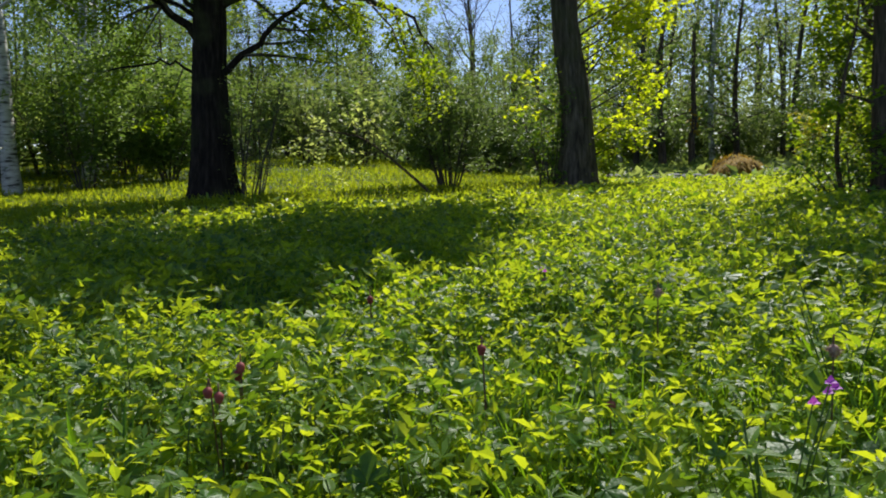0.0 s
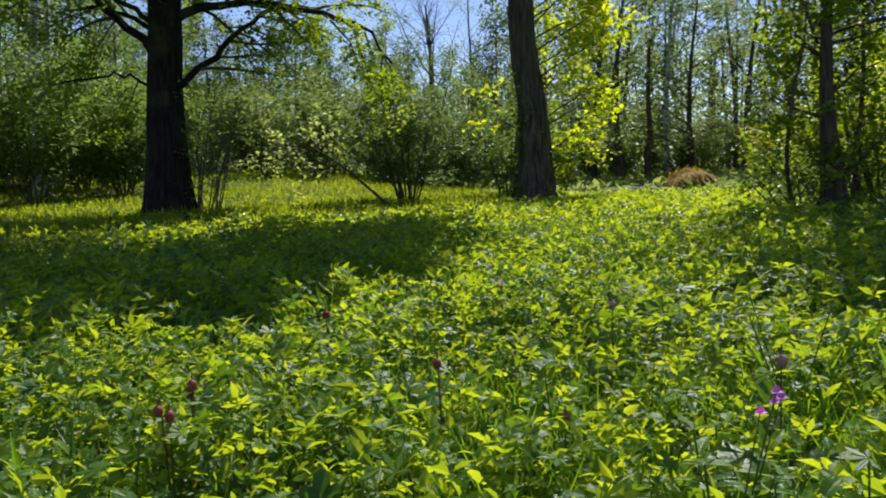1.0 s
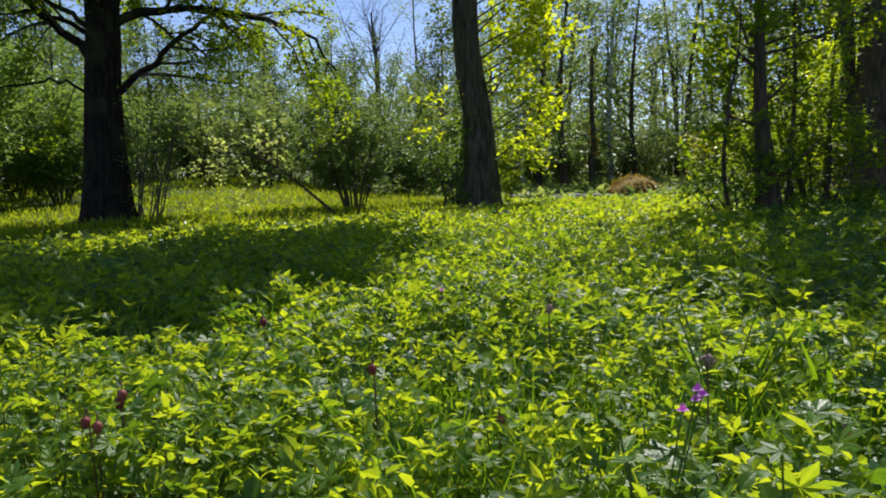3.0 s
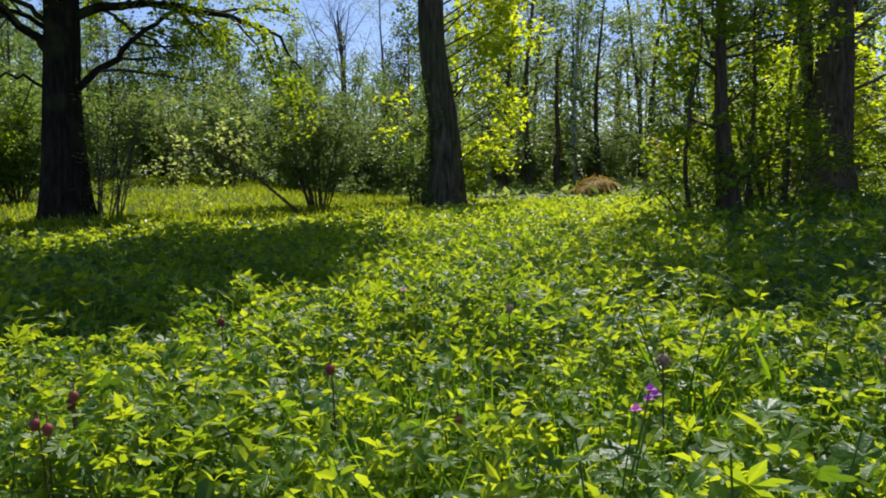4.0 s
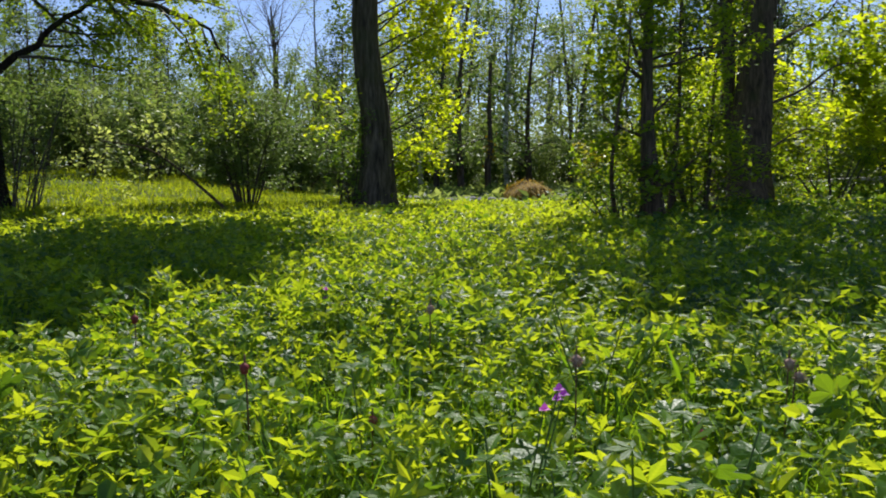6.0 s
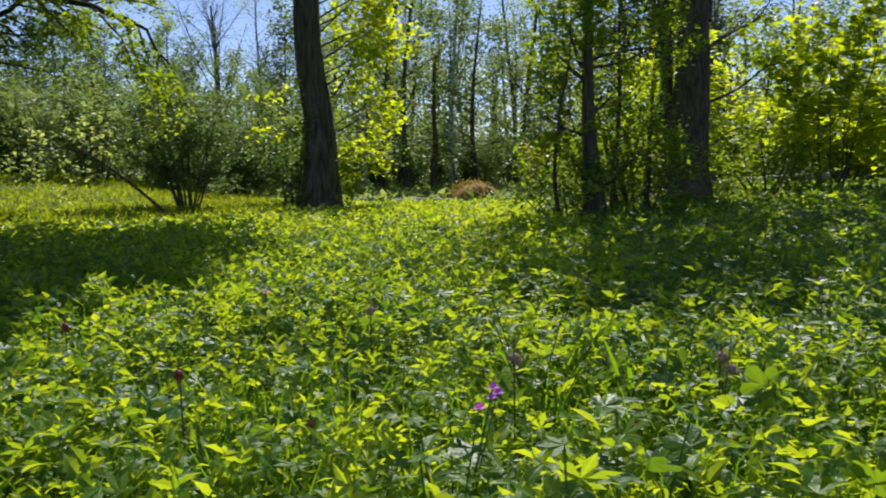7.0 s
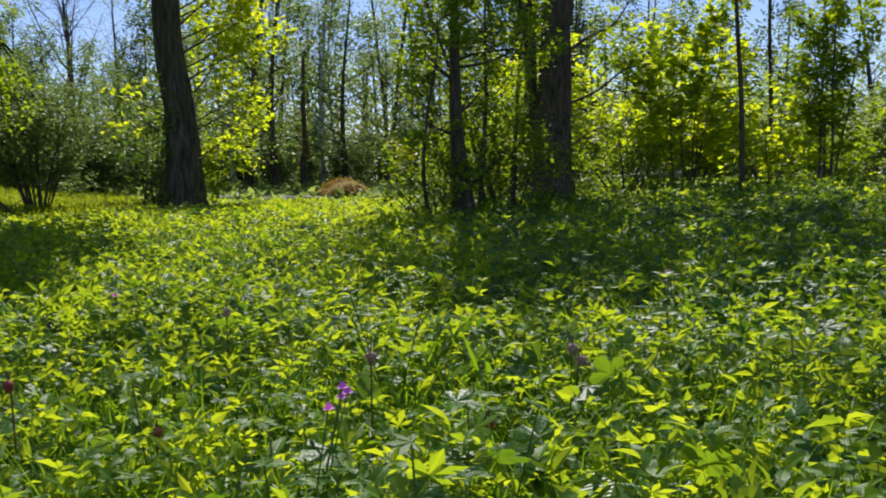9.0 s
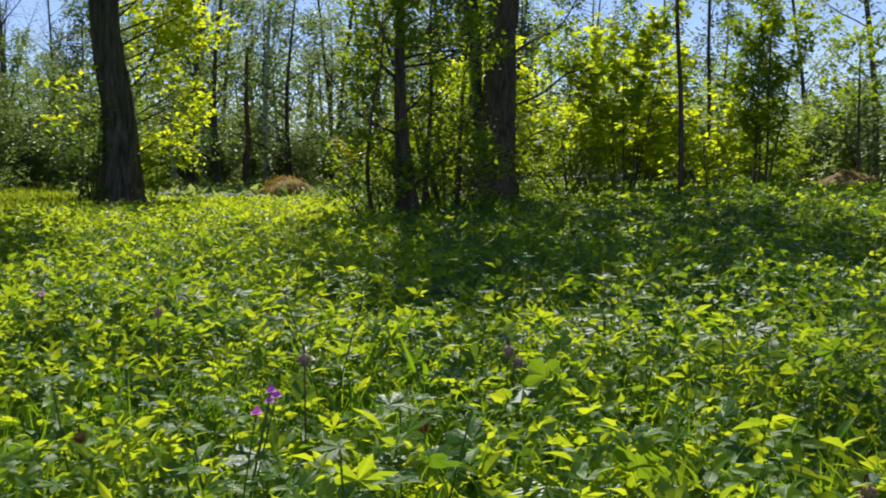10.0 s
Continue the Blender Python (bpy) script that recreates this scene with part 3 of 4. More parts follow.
shrub("sucker_shrub", at_ground(-2.45, 10.6), "thin upright suckers beside the old trunk", R(42), 10, 0.3, 1.5, M_WOOD_FAR, LEAF_FAR, 0, 0.05, total=1300, stem_r=0.012, lean=(0.15, 0.1), twig_n=7, twig_len=0.28)
shrub("dark_shrub", at_ground(-3.4, 21.5), "dark leafy shrub behind the old trunk", R(43), 7, 0.6, 2.1, M_WOOD_FAR, LEAF_FAR, 0, 0.08, total=3400, stem_r=0.02, twig_n=8)
shrub("yellow_shrub", at_ground(6.55, 13.9), "yellow-green shrub with young leaves", R(44), 8, 0.4, 1.25, M_YELLOW_LEAF, LEAF_FAR, 0, 0.08, total=1900, twig_len=0.45)
shrub("green_shrub", at_ground(6.4, 12.9), "low green shrub beside the clearing", R(45), 8, 0.6, 0.75, M_MAPLE, LEAF_FAR, 0, 0.075, total=1700, twig_len=0.4)
shrub("green_shrub", at_ground(8.4, 17.5), "leafy green shrub beside the clearing", R(46), 9, 0.6, 1.7, M_MAPLE, LEAF_FAR, 0, 0.085, total=2600, twig_len=0.5)
shrub("green_shrub", at_ground(6.0, 10.6), "dense leaves behind the swollen trunk foot", R(47), 8, 1.0, 1.3, M_MAPLE, LEAF_FAR, 0, 0.08, total=2600)
shrub("green_shrub", at_ground(5.35, 8.75), "shady leafy bush between the slender and the stout trunk", R(147), 8, 0.8, 1.5, M_SHADE_LEAF, LEAF_FAR, 0, 0.065, total=3000, twig_len=0.45)
shrub("green_shrub", at_ground(7.4, 9.0), "low dark bush beside the swollen trunk foot", R(148), 8, 0.8, 0.9, M_SHADE_LEAF, LEAF_FAR, 0, 0.065, total=2000, twig_len=0.4)
shrub("maple_thicket", at_ground(8.6, 9.2), "bright yellow-green thicket of young maples", R(48), 9, 1.15, 2.9, M_BRIGHT, MAPLE3, 0, 0.105, stem_r=0.016, aspect=0.95, total=1900)
shrub("maple_thicket", at_ground(12.4, 12.6), "bright yellow-green thicket of young maples", R(49), 7, 0.8, 2.5, M_BRIGHT, MAPLE3, 0, 0.115, stem_r=0.016, aspect=0.95, total=1700)
shrub("small_tree", at_ground(10.7, 8.45), "small many-stemmed tree with dark green crown", R(51), 5, 0.45, 3.8, M_MAPLE, LEAF_FAR, 0, 0.10, "tree", total=6500, stem_r=0.026, twig_n=8, lean=(0.25, -0.25), twig_len=0.8)
shrub("green_shrub", at_ground(12.2, 9.6), "bushy yellow-green shrub by the mound", R(52), 9, 1.0, 1.0, M_MAPLE, LEAF_FAR, 0, 0.1, total=2600)
shrub("green_shrub", at_ground(4.3, 8.6), "low bushes at the slender trunk's foot", R(53), 9, 1.2, 0.62, M_HERB_DARK, LEAF_FAR, 0, 0.06, total=2200)
shrub("green_shrub", at_ground(2.35, 12.6), "leafy bush behind the grey trunk", R(54), 7, 0.5, 1.6, M_MAPLE, LEAF_FAR, 0, 0.085, total=2600)
shrub("green_shrub", at_ground(1.6, 12.2), "upright leafy stems against the grey trunk", R(55), 5, 0.25, 1.5, M_HERB_DARK, LEAF_FAR, 0, 0.07, total=1800)
for x, y, hh, s in ((-5.6, 17.0, 2.4, 60), (-8.3, 15.6, 2.7, 61), (-6.55, 15.2, 2.6, 66), (-5.4, 16.4, 1.7, 67), (-9.8, 17, 3.0, 63), (-7.0, 18.5, 2.8, 64), (-10.2, 13.4, 2.4, 65)):
    shrub("meadow_shrub", at_ground(x, y), "light green birch scrub at the meadow's rim", R(s), 9, 0.9, hh, M_BIRCH_LEAF, LEAF_FAR, 0, 0.10, group="meadow scrub", total=5000, light=True)

shrub("green_shrub", at_ground(7.7, 11.6), "light airy young maples behind the trunk", R(56), 6, 0.7, 2.5, M_BRIGHT, LEAF_FAR, 0, 0.10, aspect=0.9, total=1900, stem_r=0.014)
shrub("green_shrub", at_ground(8.9, 13.2), "light airy young maples beside the glade", R(57), 6, 0.7, 2.8, M_BRIGHT, LEAF_FAR, 0, 0.10, aspect=0.9, total=2000, stem_r=0.014)
shrub("green_shrub", at_ground(11.2, 14.6), "bright young maples on the far side of the glade", R(59), 8, 1.1, 2.6, M_BRIGHT, LEAF_FAR, 0, 0.11, aspect=0.9, total=2200, stem_r=0.014)
shrub("green_shrub", at_ground(9.7, 8.6), "leafy low maples under the pole tree", R(58), 7, 0.9, 1.2, M_BRIGHT, LEAF_FAR, 0, 0.10, aspect=0.9, total=1300, stem_r=0.012)
# thin pole trees on the bank
for x, y, hh, r, s in ((8.5, 7.97, 6.5, 0.037, 70), (10.57, 9.35, 8.0, 0.036, 71), (13.4, 8.6, 2.6, 0.035, 72)):
    rng = R(s)
    line = shoot(rng, (0, 0, 0), (0.0, 0, 1), hh, 24, 0.02, 0.05)
    rad = np.linspace(r, 0.01, 25)
    tree("pole_tree", at_ground(x, y), "thin dark straight young tree", line, rad, limb_set(rng, line[8:], rad, 14, 0.0, 60, 1.1, 0.05), rng, M_BARK_BROWN, M_MAPLE, LEAF_MID,
         0, 0.10, twig_n=7, twig_len=0.5, small_n=2, small_len=0.3, sides=9, total=1300, group="young pole trees")

# fallen branch with leaves
def leaning_branch():
    rng = R(75)
    top = thing("leaning_branch", at_ground(-0.19, 12.0, 0.0), "broken leaning branch that still carries pale leaves", "branch")
    line = curve_line([(0.08, 0, 0), (-0.3, 0, 0.36), (-0.62, 0, 0.64), (-1.0, -0.05, 0.9), (-1.6, -0.1, 1.0)], 12)
    sub("stem", mesh_from("stem", *tube(line, np.linspace(0.026, 0.01, 13), 7, 0.05, rng), M_BARK_BROWN, True), top)
    fine = branches_on(rng, line, 0.02, 16, 0.42, 60, 0.7, 0.15, -0.03, 5, 0.1)
    tips = [b for p, r in fine for b in branches_on(rng, p, r[0], 3, 0.2, 48, 0.3, 0.16, -0.05, 3, 0.3)]
    twigwork(fine, tips, top, False)
    tagged(sub("foliage", mesh_from("foliage", *leaves_on(rng, fine + tips, 24, 0.085, 0.05, LEAF_MID, 0.3, 0.6), M_PALE), top), kind="stuff")


leaning_branch()


def woodland_tree(name, label, rng, hgt, r, first, count, length, bark_m, leaf_m, per_metre, size, lift, angle, twig_n=5, twig_len=1.0, place=(0, 0, 0), droop=0.4, template=LEAF_FAR, small_n=3, group="woodland trees", total=0):
    line = shoot(rng, (0, 0, 0), (rng.normal(0, 0.03), rng.normal(0, 0.03), 1), hgt, 18, 0.025, 0.03)
    rad = flared(r, 0.3, hgt, 18, 0.15)
    k = int(first * 18)
    limbs = branches_on(rng, line[k:], rad[k] * 0.6, count, 0.0, angle, length, 0.09, lift, 6, 0.55)
    return tree(name, place, label, line, rad, limbs, rng, bark_m, leaf_m, template, per_metre, size, twig_n=twig_n, twig_len=twig_len, small_n=small_n, small_len=0.5,
                sides=10, ridge=0.03, limb_sides=4, group=group, spread=0.16, droop=droop, twig_lift=-0.02 if lift > 0 else -0.08, total=total, light=True)


def turned(x, y, ang, s=1.0, sink=0.05):
    return Matrix.Translation(at_ground(x, y, sink)) @ Matrix.Rotation(ang, 4, "Z") @ Matrix.Scale(s, 4)


def plant_out(proto, spots, rng):
    """The first spot takes the tree itself, the rest copies; each is turned and sized its own way."""
    for i, (x, y, s) in enumerate(spots):
        m = turned(x, y, rng.uniform(0, 6.28), s * rng.uniform(0.92, 1.08))
        if i == 0:
            proto.matrix_basis = m
        else:
            made = copy_thing(proto, Matrix.Identity(4))
            made.matrix_basis = m


def polar(bearing, dist):
    return dist * math.sin(radians(bearing)), dist * math.cos(radians(bearing))


def around(rng, bearings, d0, d1, s0, s1, jitter=1.0):
    out = []
    for b in bearings:
        x, y = polar(b + rng.uniform(-jitter, jitter), rng.uniform(d0, d1))
        out.append((x, y, rng.uniform(s0, s1)))
    return out


rng = R(100)
# birches by the meadow, with pale trunks
p = woodland_tree("birch_tree", "white-barked birch with fine hanging foliage", R(101), 12, 0.13, 0.12, 26, 2.6, M_BIRCH, M_BIRCH_LEAF, 0, 0.11, -0.02, 58, twig_n=5, twig_len=1.0, group="birches", total=9500)
plant_out(p, [(-7.6, 14.6, 1.05), (-7.45, 17.4, 1.0), (-8.3, 20.3, 0.85), (-10.8, 18.5, 0.8)], rng)
# airy tall trees on the clearing's far side
p = woodland_tree("tall_tree", "tall thin tree with sparse spring leaves", R(102), 13, 0.09, 0.16, 26, 2.3, M_BARK_GREY, M_WOOD_FAR, 0, 0.115, 0.05, 48, twig_n=4, small_n=2, total=3000)
plant_out(p, [(5.79, 24.3, 1.0), (4.4, 27, 0.9), (7.5, 29, 0.9), (11.4, 26.6, 0.95), (12.5, 30, 1.0), (9.0, 33, 1.0), (14.5, 24.5, 1.0), (17.5, 27, 0.9), (6.3, 36, 1.1), (12.0, 37, 1.1), (3.2, 33, 0.8), (20, 24, 0.8), (16, 34, 1), (17.4, 10.8, 0.8), (19.5, 14.0, 0.75)], rng)
p = woodland_tree("birch_tree", "slim pale birch at the edge of the wood", R(103), 12, 0.10, 0.2, 30, 1.3, M_BIRCH, M_WOOD_FAR, 0, 0.12, -0.01, 55, twig_n=4, small_n=2, twig_len=0.6, group="birches", total=900)
plant_out(p, [(8.52, 25.6, 1.0), (13.5, 27.5, 0.9), (15.5, 21.5, 0.9), (6.8, 31, 0.9)], rng)
p = woodland_tree("bare_tree", "nearly leafless tree standing over the scrub", R(104), 6.8, 0.20, 0.45, 22, 3.6, M_BARK_GREY, M_WOOD_FAR, 0.02, 0.10, 0.07, 32, twig_n=9, twig_len=1.3, group="bare trees")
plant_out(p, [(1.6, 36, 1.1), (3.4, 38, 0.85), (9.8, 40, 1.2), (13, 42, 1.2), (17, 44, 1.2), (7.5, 44, 1.2)], rng)
p = woodland_tree("spruce_tree", "dark spruce in the wood", R(105), 11, 0.13, 0.08, 60, 2.0, M_BARK_BROWN, M_SPRUCE, 0, 0.17, -0.04, 80, twig_n=4, twig_len=0.55, small_n=2, group="spruces", total=6500)
plant_out(p, [(13.3, 21.0, 0.95), (14.8, 23, 1.05), (-3.0, 33, 0.52), (-10.5, 30, 0.62), (4.0, 38, 0.6), (-6.5, 31, 0.5), (0.2, 34, 0.5), (-8.4, 34, 0.6)], rng)
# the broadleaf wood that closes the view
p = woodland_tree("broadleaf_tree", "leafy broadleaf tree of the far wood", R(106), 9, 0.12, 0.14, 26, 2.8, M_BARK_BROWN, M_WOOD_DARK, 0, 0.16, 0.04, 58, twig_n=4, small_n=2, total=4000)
q = woodland_tree("broadleaf_tree", "rounded light green tree, in the far wood and unseen behind the camera", R(107), 7.5, 0.12, 0.10, 26, 2.4, M_BARK_BROWN, M_BIRCH_LEAF, 0, 0.15, 0.02, 62, twig_n=4, small_n=2, total=3300)
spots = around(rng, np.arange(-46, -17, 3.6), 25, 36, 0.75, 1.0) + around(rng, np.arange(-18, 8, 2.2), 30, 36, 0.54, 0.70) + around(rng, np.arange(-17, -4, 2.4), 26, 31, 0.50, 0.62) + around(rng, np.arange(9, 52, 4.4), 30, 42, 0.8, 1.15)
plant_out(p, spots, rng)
# The last ring stands unseen behind the camera, added to hold back sky light
spots = around(rng, np.arange(-45, -16, 3.8), 22, 28, 0.6, 0.85) + around(rng, np.arange(-4, 8, 3.0), 26, 31, 0.40, 0.52) + around(rng, np.arange(10, 48, 5), 24, 32, 0.6, 0.9) + around(rng, np.arange(50, 76, 3.6), 24, 34, 0.42, 0.55) + around(rng, np.arange(95, 300, 38), 13, 19, 1.2, 1.5, 6)
plant_out(q, spots, rng)
p = shrub("scrub", (0, 0, 0), "dense leafy scrub at the edge of the wood", R(108), 8, 1.0, 2.4, M_WOOD_FAR, LEAF_FAR, 0, 0.13, group="woodland scrub", twig_n=5, total=2900, light=True)
spots = around(rng, np.arange(-46, -18, 3.4), 18.5, 22, 0.8, 1.2) + around(rng, np.arange(-17, 9, 2.3), 25, 30, 0.9, 1.3) + around(rng, np.arange(-20, 50, 4.0), 34, 40, 1.0, 1.4) + around(rng, np.arange(26, 50, 2.4), 22, 30, 0.8, 1.3) + around(rng, np.arange(10, 26, 2.6), 30, 36, 0.9, 1.2) + around(rng, np.arange(43, 76, 3.8), 17, 24, 0.7, 1.0)
plant_out(p, spots, rng)
p = shrub("scrub", (0, 0, 0), "silvery willow scrub at the edge of the wood", R(109), 10, 1.0, 2.2, M_WILLOW, LEAF_FAR, 0, 0.13, group="woodland scrub", twig_n=5, total=3000, light=True)
plant_out(p, around(rng, np.arange(-14, 9, 4.2), 22.5, 26, 0.8, 1.2) + around(rng, np.arange(-32, -17, 3.0), 19, 23, 0.7, 1.0) + around(rng, np.arange(10, 30, 4.5), 24, 28, 0.6, 0.9) + around(rng, np.arange(44, 70, 6), 18, 22, 0.6, 0.9), rng)



def skyline(b):
    """Height of the far wood's crowns over the eye, in degrees, along the compass."""
    return float(np.interp(b, [-60, -30, -20, -13, -7, 0, 6, 14, 22, 30, 40, 48, 56, 80], [13, 14, 12, 7.2, 6.8, 7.4, 7.8, 9.2, 9.8, 12, 11, 6.6, 5.6, 6.0]))


def far_woods():
    """The wood beyond everything else: trunks, and crowns of leaf clumps with a ragged outline."""
    rng = R(140)
    P, S, trunks = [], [], []
    for b in np.concatenate([np.arange(-56, 82, 1.15), np.arange(-56, 82, 2.1)]):
        d = rng.uniform(44, 60)
        x, y = polar(b + rng.uniform(-0.6, 0.6), d)
        foot = float(height(x, y))
        top = 0.75 + d * math.tan(radians(skyline(b) * rng.uniform(0.72, 1.1))) - foot
        line = shoot(rng, (x, y, foot - 0.1), (0, 0, 1), top * 0.92, 6, 0.03, 0.05)
        trunks.append(tube(line, np.linspace(0.14, 0.04, 7), 5))
        n = 15
        f = rng.uniform(0.03, 1.0, n)
        wide = 0.24 * top * np.sin(np.pi * np.clip(f * 0.86 + 0.1, 0, 1)) + 0.3
        a = rng.uniform(0, 6.28, n)
        c = np.stack([x + np.cos(a) * wide * rng.uniform(0.3, 1, n), y + np.sin(a) * wide * rng.uniform(0.3, 1, n), foot + f * top], -1)
        k = 15
        P.append((c[:, None] + rng.normal(0, 0.42, (n, k, 3)) * np.array([1.2, 1.2, 0.8])).reshape(-1, 3))
        S.append(rng.uniform(0.22, 0.42, n * k))
    b, d = np.radians(rng.uniform(-58, 84, 11000)), rng.uniform(42, 62, 11000)
    x, y = d * np.sin(b), d * np.cos(b)
    P.append(np.stack([x, y, height(x, y) + 2.8 * rng.random(11000) ** 1.4], -1))
    S.append(rng.uniform(0.3, 0.7, 11000))
    P, S = np.concatenate(P), np.concatenate(S)
    m = len(P)
    vf = scatter(LEAF_FAR, P, rng.normal(0, 1, (m, 3)) * np.array([1, 1, 0.5]), rng.normal(0, 0.6, (m, 3)) + np.array([0, 0, 1.0]), S, S * 0.7)
    tagged(new("far_woods", mesh_from("far_woods", *vf, M_WOOD_FAR)), "hazy green crowns of the distant wood", "woods", kind="stuff")
    tagged(new("far_trunks", mesh_from("far_trunks", *join(trunks), M_BARK_GREY, True)), "grey trunks of the distant wood", "woods", kind="stuff")


far_woods()


# ---- the clearing ----
def dead_pole():
    rng = R(120)
    top = thing("dead_pole", at_ground(7.05, 22.9), "broken dead standing stem with an orange patch", "tree")
    line = curve_line([(0, 0, 0), (-0.03, 0, 0.9), (0.05, 0, 1.3), (0.02, 0, 2.6), (0.06, 0, 3.8)], 24)
    sub("trunk", mesh_from("trunk", *tube(line, np.linspace(0.1, 0.045, 25), 9, 0.12, rng), M_BARK_BROWN, True), top)
    sub("snapped_top", mesh_from("snapped_top", *tube(np.array([(0.06, 0, 3.78), (0.08, 0.01, 3.95), (0.11, 0.0, 4.1)]), [0.04, 0.022, 0.004], 6), M_BARK_BROWN), top)
    v, f = scatter(LEAF_FAR, line[8:15].repeat(6, 0) + rng.normal(0, 0.08, (42, 3)), rng.normal(0, 1, (42, 3)), rng.normal(0, 1, (42, 3)), np.full(42, 0.13), np.full(42, 0.08))
    sub("withered_leaves", mesh_from("withered_leaves", v, f, M_STRAW), top, "orange withered leaves")


dead_pole()


def heap(place, wx, wy, hz, seed, label, straw_n):
    """A rounded heap with loose strands on its top."""
    rng = R(seed)
    top = thing("compost_heap", place, label, "heap")
    a, r = np.meshgrid(np.linspace(0, 2 * math.pi, 37)[:-1], np.linspace(0, 1, 14), indexing="ij")
    lump = 1 + 0.13 * np.sin(3 * a + seed) + 0.07 * np.sin(7 * a + 2 * seed)
    X, Y = wx * r * lump * np.cos(a), wy * r * lump * np.sin(a)
    Z = hz * np.sqrt(np.clip(1 - r ** 2.4, 0, 1)) * (1 + 0.1 * np.sin(6 * X) + 0.1 * np.sin(9 * Y)) + rng.normal(0, 0.012, r.shape) - 0.05
    v = np.stack([X, Y, Z], -1).reshape(-1, 3)
    i, j = np.meshgrid(np.arange(36), np.arange(13), indexing="ij")
    f = np.stack([i * 14 + j, i * 14 + j + 1, ((i + 1) % 36) * 14 + j + 1, ((i + 1) % 36) * 14 + j], -1).reshape(-1, 4)
    sub("mound", mesh_from("mound", v, f, M_HEAP, True), top)
    k = rng.choice(len(v), straw_n, p=(r / r.sum()).ravel())
    k = k[v[k, 2] > hz * 0.2]
    pos = v[k] + rng.normal(0, 0.03, (len(k), 3))
    way = unit(v[k] * np.array([1, 1, 0.2])) * 0.8 + rng.normal(0, 0.45, (len(k), 3)) * np.array([1, 1, 0.4]) - np.array([0, 0, 0.55])
    L = rng.uniform(0.08, 0.22, len(k))
    sv, sf = scatter(BLADE_FAR, pos, way, np.tile([0, 0, 1.0], (len(k), 1)), L, np.full(len(k), 0.014))
    tagged(sub("loose_straw", mesh_from("loose_straw", sv, sf, M_STRAW), top, "loose orange-brown strands"), kind="stuff")


heap(at_ground(6.05, 16.95, -0.02), 0.47, 0.7, 0.42, 3, "rounded heap of brown cut grass and litter", 3000)
heap(at_ground(12.66, 8.3), 0.55, 0.45, 0.40, 5, "brown litter mound among the bushes", 350)


def stones():
    rng = R(130)
    for k in range(16):
        bm = bmesh.new()
        bmesh.ops.create_icosphere(bm, subdivisions=2, radius=1)
        for v in bm.verts:
            v.co *= 1 + 0.18 * noise.noise(v.co * 1.3 + Vector((k * 7.1, 0, 0)))
        me = bpy.data.meshes.new("stone")
        bm.to_mesh(me)
        bm.free()
        me.materials.append(M_STONE)
        x, y = 4.4 + rng.normal(0, 0.55), 16.6 + rng.normal(0, 0.5)
        s = rng.uniform(0.05, 0.14)
        ob = thing("stone", at_ground(x, y, 0.0), "grey stone lying at the edge of the clearing", "stone", "stones of the clearing", me)
        ob.location.z += s * 0.6
        ob.scale, ob.rotation_euler = (s * 1.4, s, s * 0.7), (0, 0, rng.uniform(0, 6))


stones()


def log():
    rng = R(131)
    top = thing("log", at_ground(9.35, 11.9, -0.12), "pale weathered fallen log", "log")
    line = curve_line([(-0.5, 0.3, 0.0), (0.0, 0, 0.05), (0.6, -0.4, 0.10), (1.1, -0.7, 0.12)], 12)
    sub("stem", mesh_from("stem", *tube(line, np.linspace(0.075, 0.055, 13), 10, 0.06, rng), M_LOG, True), top)
    for p in (line[0], line[-1]):
        a = np.arange(10) * 2 * math.pi / 10
        d = unit(line[-1] - line[0])
        u = unit(np.cross(d, [0, 0, 1.0]))
        w = np.cross(u, d)
        ring = p + (np.cos(a)[:, None] * u + np.sin(a)[:, None] * w) * 0.062
        v = np.vstack([[p], ring])
        sub("sawn_end", mesh_from("sawn_end", v, np.array([(0, 1 + i, 1 + (i + 1) % 10) for i in range(10)]), M_LOG), top)


log()


# ---- low growth ----
def field(rng, count, x0, x1, y0, y1, weight):
    """Random spots in a stretch of ground, kept with the given weight."""
    x, y = rng.uniform(x0, x1, count * 12), rng.uniform(y0, y1, count * 12)
    keep = rng.random(count * 12) < weight(x, y)
    return x[keep][:count], y[keep][:count]


def patchy(x, y, s, k):
    return 0.5 + 0.25 * (np.sin(s * x + k) * np.cos(s * 1.3 * y - k) + np.sin(s * 1.7 * (x + y) + 2 * k))


def meadow_edge(x, y):
    """1 on the open meadow, 0 in the herbs."""
    return smooth01((y - 8.5 - 0.9 * x) / 2.5) * (1 - smooth01((x - 1.6) / 1.2))


TOP = 0.285


def canopy(x, y):
    """Height of the herb layer over the ground."""
    return TOP * (0.60 + 0.66 * patchy(x, y, 2.3, 1.0) + 0.4 * (patchy(x, y, 7.0, 3.0) - 0.5) + 0.35 * (clumps(x, y) - 0.6)) * (1 - 0.5 * meadow_edge(x, y)) * (1 - 0.45 * smooth01((np.hypot(x, y) - 5) / 5)) * (1 - 0.72 * np.exp(-((x - 5.0) ** 2 / 5 + (y - 15.6) ** 2 / 14)))


